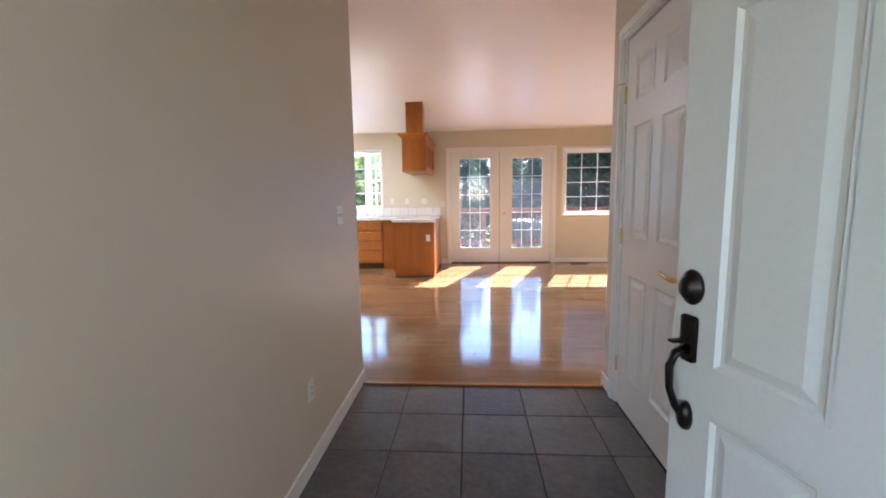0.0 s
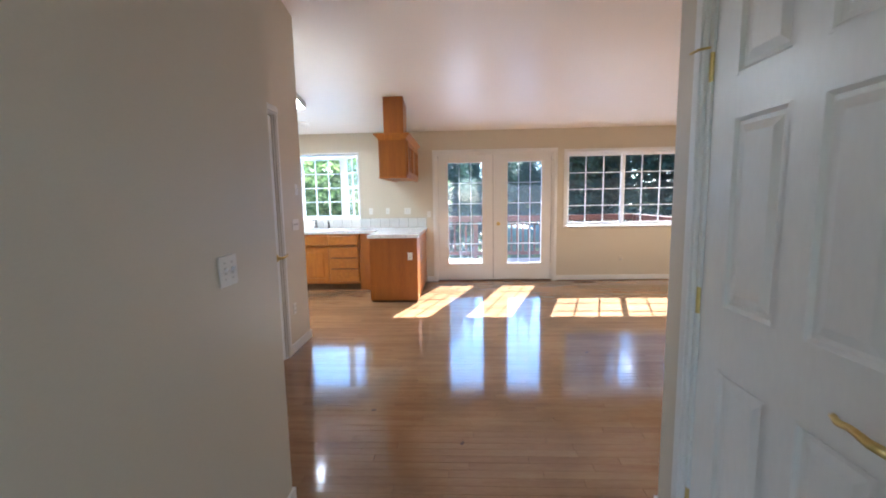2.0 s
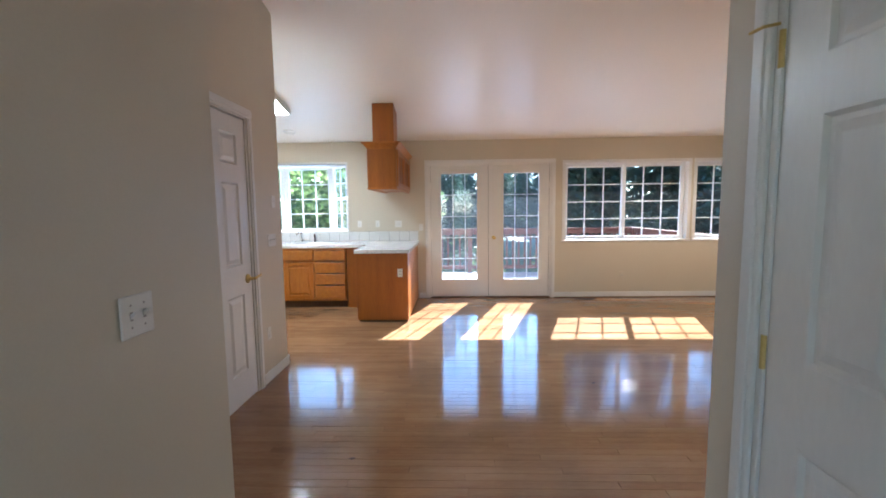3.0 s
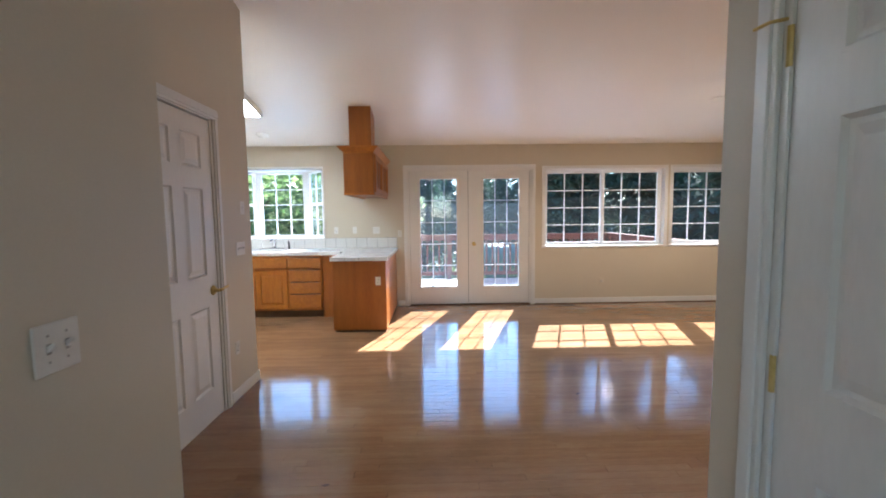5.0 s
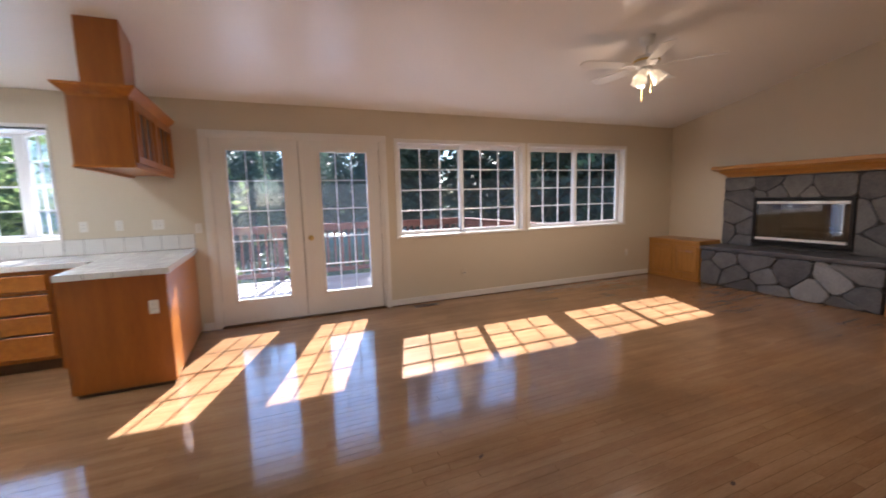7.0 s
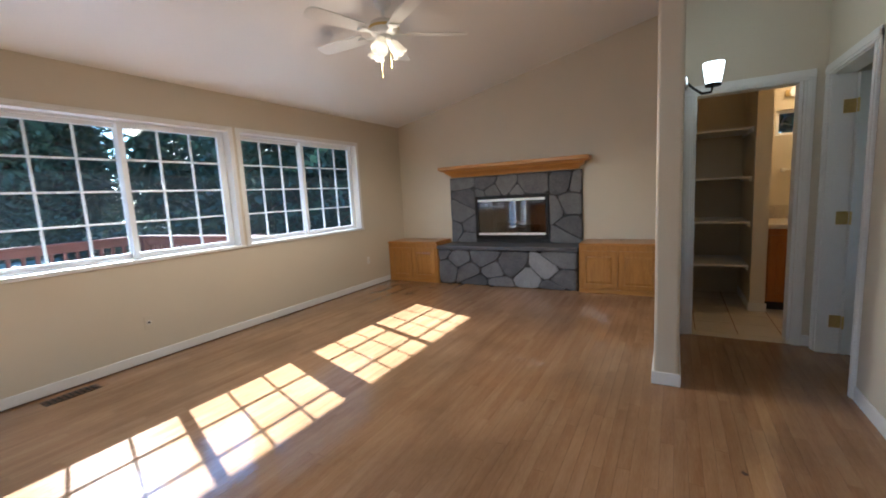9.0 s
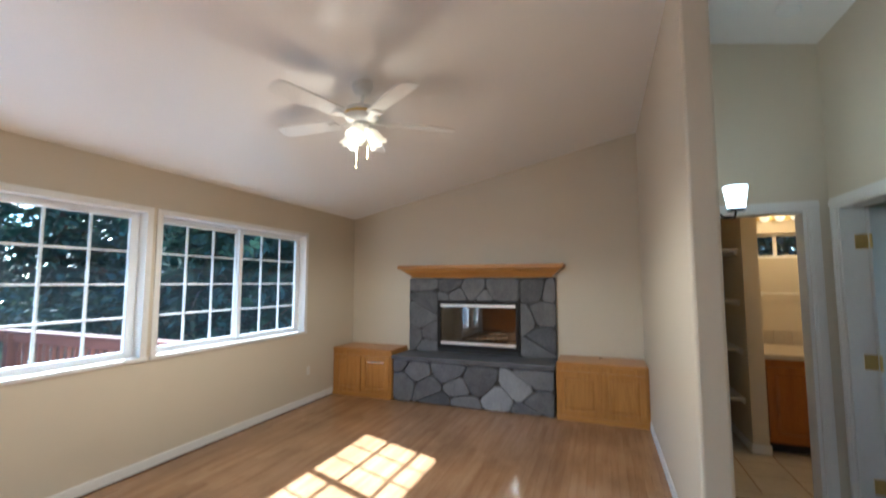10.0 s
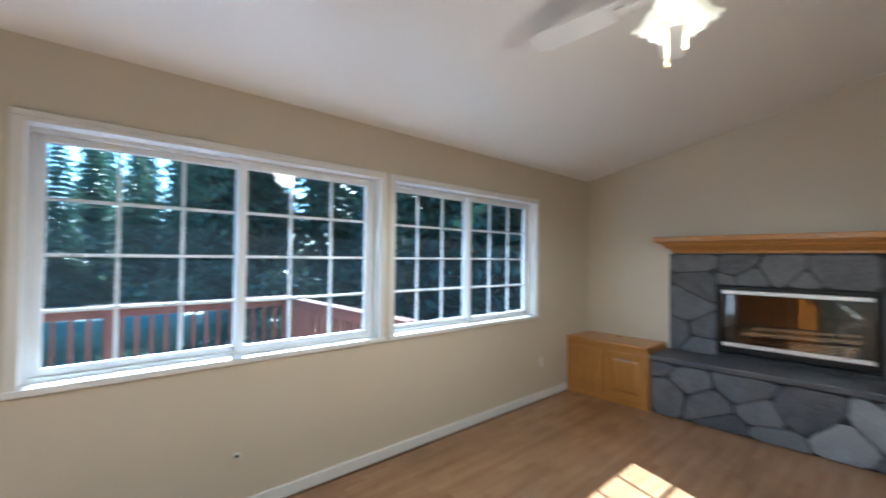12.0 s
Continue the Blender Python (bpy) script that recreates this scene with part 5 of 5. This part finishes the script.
def rail_run(p, q):
    p, q = Vector(p), Vector(q)
    L = (q - p).length
    ang = math.degrees(math.atan2(q.y - p.y, q.x - p.x))
    base = pose(p.x, p.y, 0, 0, 0, ang)
    part("cap_rail", cube(-0.06, -0.07, RT - 0.038, L + 0.06, 0.07, RT, bevel=0.004), M_REDWOOD, railing, m=base)
    part("top_rail", cube(0.0, -0.02, RT - 0.13, L, 0.02, RT - 0.0385), M_REDWOOD, railing, m=base)
    part("bottom_rail", cube(0.0, -0.02, 0.08, L, 0.02, 0.16), M_REDWOOD, railing, m=base)
    n = max(1, round(L / 1.8))
    for i in range(n + 1):
        x = L * i / n
        part("post", cube(x - 0.045, -0.065, 0.0, x + 0.045, -0.0205, RT - 0.0385), M_REDWOOD, railing, m=base)
    k = round(L / 0.135)
    bal = mesh_of("baluster", cube(-0.019, -0.019, 0, 0.019, 0.019, RT - 0.29), M_REDWOOD)
    for i in range(1, k):
        o = new("baluster", bal)
        o.parent = railing
        o.matrix_basis = base @ pose(L * i / k, 0, 0.1605)


rail_run((DX0 + 0.05, 10.30), (DX1 - 0.05, 10.30))
rail_run((DX1 - 0.05, 10.20), (DX1 - 0.05, NORTH + 0.30))
rail_run((DX0 + 0.05, NORTH + 0.30), (DX0 + 0.05, 10.20))

tarp = thing("covered_woodpile", pose(1.2, 13.4, GZ), "woodpile under a teal green tarp on the lawn", "woodpile")
prof2 = [(0, 0), (0.03, 0.9), (0.3, 1.12), (0.8, 1.2), (1.2, 1.08), (1.38, 0.85), (1.42, 0)]
bm = prism(prof2, 0, 3.0, "x")
bmesh.ops.subdivide_edges(bm, edges=bm.edges[:], cuts=3, use_grid_fill=True)
for v in bm.verts:
    v.co += Vector((0, 0, 0.05 * noise.noise(v.co * 2.3))) if v.co.z > 0.05 else Vector()
part("tarp", bm, M_TARP, tarp, smooth=True)
part("logs", cube(0.05, 0.05, 0, 2.95, 1.35, 0.2), M_BARK, tarp)


def quads_object(name, verts, faces, material, parent, label=""):
    me = bpy.data.meshes.new(name)
    me.from_pydata(verts, [], faces)
    me.materials.append(material)
    o = new(name, me)
    o.parent = parent
    if label:
        o["label"] = label
    return o


def conifer(seed, height, spread, material, label):
    """Trunk, whorls of drooping limbs, and sprays of small needled twigs along each limb."""
    rng = random.Random(seed)
    t = thing("conifer", pose(0, 0, 0), label, "tree", "conifers behind the deck")
    lean = rng.uniform(-0.02, 0.02)
    part("trunk", tube([(0, 0, -0.3), (lean * height / 2, 0, height / 2), (lean * height, 0, height)], [height * 0.018, height * 0.011, 0.02], 9), M_BARK, t, smooth=True)
    verts, faces = [], []
    limbs = bmesh.new()
    z = height * 0.07
    while z < height * 0.98:
        f = 1 - z / height
        reach = spread * (f ** 0.75) * rng.uniform(0.8, 1.12) + 0.15
        k = rng.randint(5, 7)
        a0 = rng.uniform(0, 6.28)
        for i in range(k):
            a = a0 + 6.283 * i / k + rng.uniform(-0.3, 0.3)
            L = reach * rng.uniform(0.65, 1.15)
            d = Vector((math.cos(a), math.sin(a), 0))
            side = Vector((-d.y, d.x, 0))
            p0 = Vector((lean * z, 0, z))

            def at(u):
                return p0 + d * (L * u) + Vector((0, 0, L * (0.10 * u - 0.42 * u * u)))
            if L > 0.8:
                tube([at(0), at(0.5), at(0.95)], [0.035, 0.02, 0.006], 4, limbs)
            nclump = max(4, int(L * 7))
            for c in range(nclump):
                u = (c + rng.random()) / nclump
                p = at(max(u, 0.12))
                w = 0.5 * L * (1 - u) * 0.55 + 0.14
                for s in (-1, 1):
                    q = p + side * (s * w * rng.uniform(0.5, 1.1)) + d * (0.25 * w) + Vector((0, 0, -0.25 * w + rng.uniform(-0.06, 0.03)))
                    across = d * rng.uniform(0.07, 0.15) + Vector((0, 0, rng.uniform(0.03, 0.10)))
                    n0 = len(verts)
                    mid = (p + q) / 2
                    verts.extend([p[:], (mid + across)[:], q[:], (mid - across)[:]])
                    faces.append((n0, n0 + 1, n0 + 2, n0 + 3))
                    tip = q + Vector((rng.uniform(-0.1, 0.1), rng.uniform(-0.1, 0.1), -rng.uniform(0.08, 0.22)))
                    n0 = len(verts)
                    verts.extend([(mid + across * 0.5)[:], q[:], tip[:]])
                    faces.append((n0, n0 + 1, n0 + 2))
        z += height * 0.022 + 0.10 * f
    part("limbs", limbs, M_BARK, t)
    quads_object("crown", verts, faces, material, t)
    return t


def shrub(seed, height, width, name="shrub", label="leafy bright green shrub in sunlight", leaves=5200, size=0.095, group="shrubs round the house", category="shrub", leaf=None):
    rng = random.Random(seed)
    t = thing(name, pose(0, 0, 0), label, category, group)
    stems = bmesh.new()
    tips = []
    for i in range(12):
        a, r = rng.uniform(0, 6.28), width * rng.uniform(0.15, 0.5)
        h = height * rng.uniform(0.45, 0.95)
        e = Vector((r * math.cos(a), r * math.sin(a), h))
        tube([(0.05 * math.cos(a), 0.05 * math.sin(a), -0.1), (e.x * 0.45, e.y * 0.45, h * 0.6), e], [0.03, 0.02, 0.006], 5, stems)
        tips += [e, e * 0.75, Vector((e.x * 0.5, e.y * 0.5, h * 0.65))]
    part("trunk", stems, M_BARK, t)
    verts, faces = [], []
    for i in range(leaves):
        c = rng.choice(tips) + Vector((rng.gauss(0, width * 0.13), rng.gauss(0, width * 0.13), rng.gauss(0, height * 0.10)))
        c.z = max(c.z, 0.08)
        u = Vector((rng.gauss(0, 1), rng.gauss(0, 1), rng.gauss(0, 0.6))).normalized()
        v = u.cross(Vector((rng.gauss(0, 1), rng.gauss(0, 1), rng.gauss(0, 1)))).normalized()
        s = size * rng.uniform(0.6, 1.4)
        n0 = len(verts)
        verts.extend([(c - u * s)[:], (c + v * s * 0.45)[:], (c + u * s)[:], (c - v * s * 0.45)[:]])
        faces.append((n0, n0 + 1, n0 + 2, n0 + 3))
    quads_object("crown", verts, faces, leaf or M_LEAF, t)
    return t


firs = [conifer(1, 13.0, 3.2, M_NEEDLE, "tall dark green conifer with drooping limbs"), conifer(2, 11.0, 2.7, M_NEEDLE, "dark green conifer with drooping limbs"), conifer(3, 12.0, 2.9, M_NEEDLE2, "pale blue-green conifer with drooping limbs")]
placed = [0, 0, 0]


def plant(kinds, used, i, x, y, turn, k=1.0):
    src = kinds[i]
    m = pose(x, y, GZ, 0, 0, turn)
    if not used[i]:
        used[i] = 1
        src.matrix_basis = m @ Matrix.Scale(k, 4)
    else:
        src2 = copy_thing(src, m)
        src2.scale = (k, k, k)


rng = random.Random(42)
# near trees to the right of the sun's way
for x, y, i in ((11.0, 11.2, 0), (12.5, 13.5, 1), (10.6, 15.0, 0), (15.0, 11.0, 0), (14.5, 16.5, 1), (18.5, 13.5, 0), (20.0, 18.0, 1), (24.0, 14.0, 0), (16.5, 21.0, 0), (12.8, 19.5, 1), (9.7, 10.0, 1), (11.0, 12.6, 0), (12.6, 9.4, 0), (22.0, 11.5, 1), (28.0, 17.0, 0), (17.0, 9.5, 1), (10.4, 22.5, 1), (6.2, 24.0, 2), (8.4, 25.5, 0), (10.5, 4.6, 1), (11.5, 1.2, 0), (10.8, -1.6, 1), (14.0, 4.0, 0), (15.0, -0.5, 0)):
    plant(firs, placed, i, x, y, rng.uniform(0, 360), rng.uniform(0.9, 1.15))
# to the left
for x, y, i in ((-0.6, 21.5, 2), (-4.5, 24.5, 0), (-9.5, 22.0, 1), (-13.0, 24.0, 0), (2.6, 25.5, 2), (-16.0, 19.0, 0), (-7.0, 27.5, 0), (0.8, 28.5, 1)):
    plant(firs, placed, i, x, y, rng.uniform(0, 360), rng.uniform(0.54, 0.70))
for x, y, k in ((-1.7, 15.5, 0.42), (-0.2, 17.5, 0.46), (-3.4, 18.0, 0.5), (1.6, 19.0, 0.45), (-2.2, 20.5, 0.5), (0.4, 21.0, 0.5), (3.4, 21.5, 0.5), (2.4, 23.0, 0.55), (-5.2, 21.0, 0.5), (5.0, 23.5, 0.6), (-1.2, 23.5, 0.55), (4.4, 19.5, 0.42)):
    plant(firs, placed, 2, x, y, rng.uniform(0, 360), k)
# the far wood
for k in range(64):
    x = -26 + k * 1.2 + rng.uniform(-0.6, 0.6)
    if -16 < x < 5 and k % 3:
        continue
    plant(firs, placed, rng.choice((0, 1, 0, 2)), x, rng.uniform(30, 42), rng.uniform(0, 360), rng.uniform(0.8, 1.0))
# The last two kinds take the darkened leaves, as if out of the sun.
shrubs = [shrub(7, 2.6, 2.6), shrub(8, 1.7, 1.9), shrub(9, 2.6, 2.6, label="leafy shrub with shade put into its dull green leaf colour", leaf=M_LEAF_SHADE), shrub(10, 1.7, 1.9, label="low shrub beyond the deck, leaf colour darkened as shade", leaf=M_LEAF_SHADE)]
sp = [0, 0, 0, 0]
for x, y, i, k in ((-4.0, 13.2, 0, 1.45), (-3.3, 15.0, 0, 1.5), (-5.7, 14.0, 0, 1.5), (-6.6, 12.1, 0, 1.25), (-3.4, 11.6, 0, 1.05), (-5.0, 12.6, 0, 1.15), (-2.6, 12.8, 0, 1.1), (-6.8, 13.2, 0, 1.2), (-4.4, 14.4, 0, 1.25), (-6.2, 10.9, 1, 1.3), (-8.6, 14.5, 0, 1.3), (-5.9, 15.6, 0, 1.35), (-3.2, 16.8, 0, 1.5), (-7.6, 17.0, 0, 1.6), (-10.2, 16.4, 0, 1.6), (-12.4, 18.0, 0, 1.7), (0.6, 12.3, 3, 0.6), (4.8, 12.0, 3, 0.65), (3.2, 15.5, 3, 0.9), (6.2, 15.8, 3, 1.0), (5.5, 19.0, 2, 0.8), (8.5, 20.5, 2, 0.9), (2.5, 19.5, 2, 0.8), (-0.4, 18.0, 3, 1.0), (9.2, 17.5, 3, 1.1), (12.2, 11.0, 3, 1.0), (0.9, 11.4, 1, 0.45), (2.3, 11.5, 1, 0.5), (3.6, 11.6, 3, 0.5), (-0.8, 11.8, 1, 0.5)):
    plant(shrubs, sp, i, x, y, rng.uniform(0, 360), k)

# ---- floors and their pieces ----
floor = structure("floor", cube(WEST, 2.22, -0.2, EAST, NORTH, -0.012), M_SUB, "glossy oak strip floor with worn honey tone", "floor")
rng = random.Random(9)
ROW = 0.0572
lengths = (0.46, 0.62, 0.8, 0.95, 1.15, 1.35)
plank_mesh = {}
for L in lengths:
    plank_mesh[L] = mesh_of("plank", cube(0.0004, 0.0003, -0.0115, L - 0.0004, ROW - 0.0003, 0.0, bevel=0.0006), M_PLANK)
jv, jf = [], []
single = 0
y = 2.236
while y < NORTH - 0.01:
    x = WEST + 0.005 - rng.uniform(0, 1.0)
    while x < EAST:
        L = rng.choice(lengths)
        a, b = max(x, WEST + 0.002), min(x + L, EAST - 0.002)
        whole = a == x and b == x + L
        if b - a > 0.02:
            h = rng.uniform(-0.0004, 0.0)
            if whole and single < 300 and -1.0 < a and b < 3.6 and y < 5.2:
                o = new("plank", plank_mesh[L])
                o.parent = floor
                o.location = (x, y, h)
                single += 1
            else:
                n0 = len(jv)
                t = (rng.uniform(-0.0001, 0.0001), rng.uniform(-0.0001, 0.0001))
                x0, x1, y0, y1 = a + 0.0004, b - 0.0004, y + 0.0003, min(y + ROW, NORTH) - 0.0003
                jv += [(x0, y0, -0.0115), (x1, y0, -0.0115), (x1, y1, -0.0115), (x0, y1, -0.0115), (x0, y0, h + t[0]), (x1, y0, h + t[0]), (x1, y1, h + t[1]), (x0, y1, h + t[1])]
                jf += [tuple(n0 + i for i in f) for f in ((4, 5, 6, 7), (0, 1, 5, 4), (1, 2, 6, 5), (2, 3, 7, 6), (3, 0, 4, 7))]
        x += L
    y += ROW
rest = quads_object("planks", jv, jf, M_PLANKJ, floor)
rest["kind"] = "stuff"

structure("floor_edge", cube(-0.73, 2.205, 0.0005, 0.835, 2.235, 0.012, bevel=0.004), M_OAKH, "oak threshold strip between tile and wood", "trim")
entry = structure("floor_entry", cube(-0.85, -0.54, -0.2, 0.955, 2.22, -0.008), M_GROUT, "dark slate tiled entry floor with recessed joints", "floor")
TS = 0.349
me = mesh_of("tile", cube(0.003, 0.003, -0.007, TS - 0.003, TS - 0.003, 0, bevel=0.002), M_SLATE)
for i in range(6):
    for j in range(8):
        x = -0.408 - TS * 2 + i * TS
        yy = 2.205 - (j + 1) * TS
        x0, x1, y0, y1 = max(x, -0.73), min(x + TS, 0.835), max(yy, -0.54), yy + TS
        if x1 - x0 < 0.03 or y1 - y0 < 0.03:
            continue
        if x1 - x0 > TS - 0.001 and y1 - y0 > TS - 0.001:
            o = new("tile", me)
            o.location = (x, yy, 0)
        else:
            o = new("tile", mesh_of("tile", cube(x0 + 0.003, y0 + 0.003, -0.007, x1 - 0.003, y1 - 0.003, 0, bevel=0.002), M_SLATE))
        o.parent = entry
bedroom = structure("floor_bedroom", cube(1.0, 0.72, -0.03, 4.78, 2.22, 0.0), M_BEIGE, "pale carpet beyond the hall door", "floor")
bf = bpy.data.objects["bath_floor_bed"]
for i in range(6):
    for j in range(7):
        x0, y0 = 4.904 + i * 0.305, 1.33 + j * 0.305
        part("tile", cube(x0 + 0.003, y0 + 0.003, -0.0075, min(x0 + 0.302, EAST - 0.002), min(y0 + 0.302, 3.296), 0.001, bevel=0.0015), M_BEIGE, bf)
# threshold filler under the bath doorway
structure("floor_bath_edge", cube(4.78, 2.55, -0.03, 4.90, 3.21, 0.0015), M_BEIGE, "beige tile edge in the bathroom doorway", "floor")
# small dark scuffs pressed into the boards
scuff = random.Random(4)
for x, yy in ((0.02, 2.75), (1.75, 3.35), (2.05, 3.42), (2.9, 3.05), (1.1, 4.1), (-0.55, 3.1)):
    o = tagged(part("floor_scuff", prism([(0.02 * math.cos(a) * scuff.uniform(0.6, 1.2), 0.012 * math.sin(a) * scuff.uniform(0.6, 1.2)) for a in [i * 0.785 for i in range(8)]], 0.0002, 0.0008, "z"), M_SUB, m=pose(x, yy, 0, 0, 0, scuff.uniform(0, 90))), "small dark scuff mark on the oak floor", "scuff", "floor scuffs")
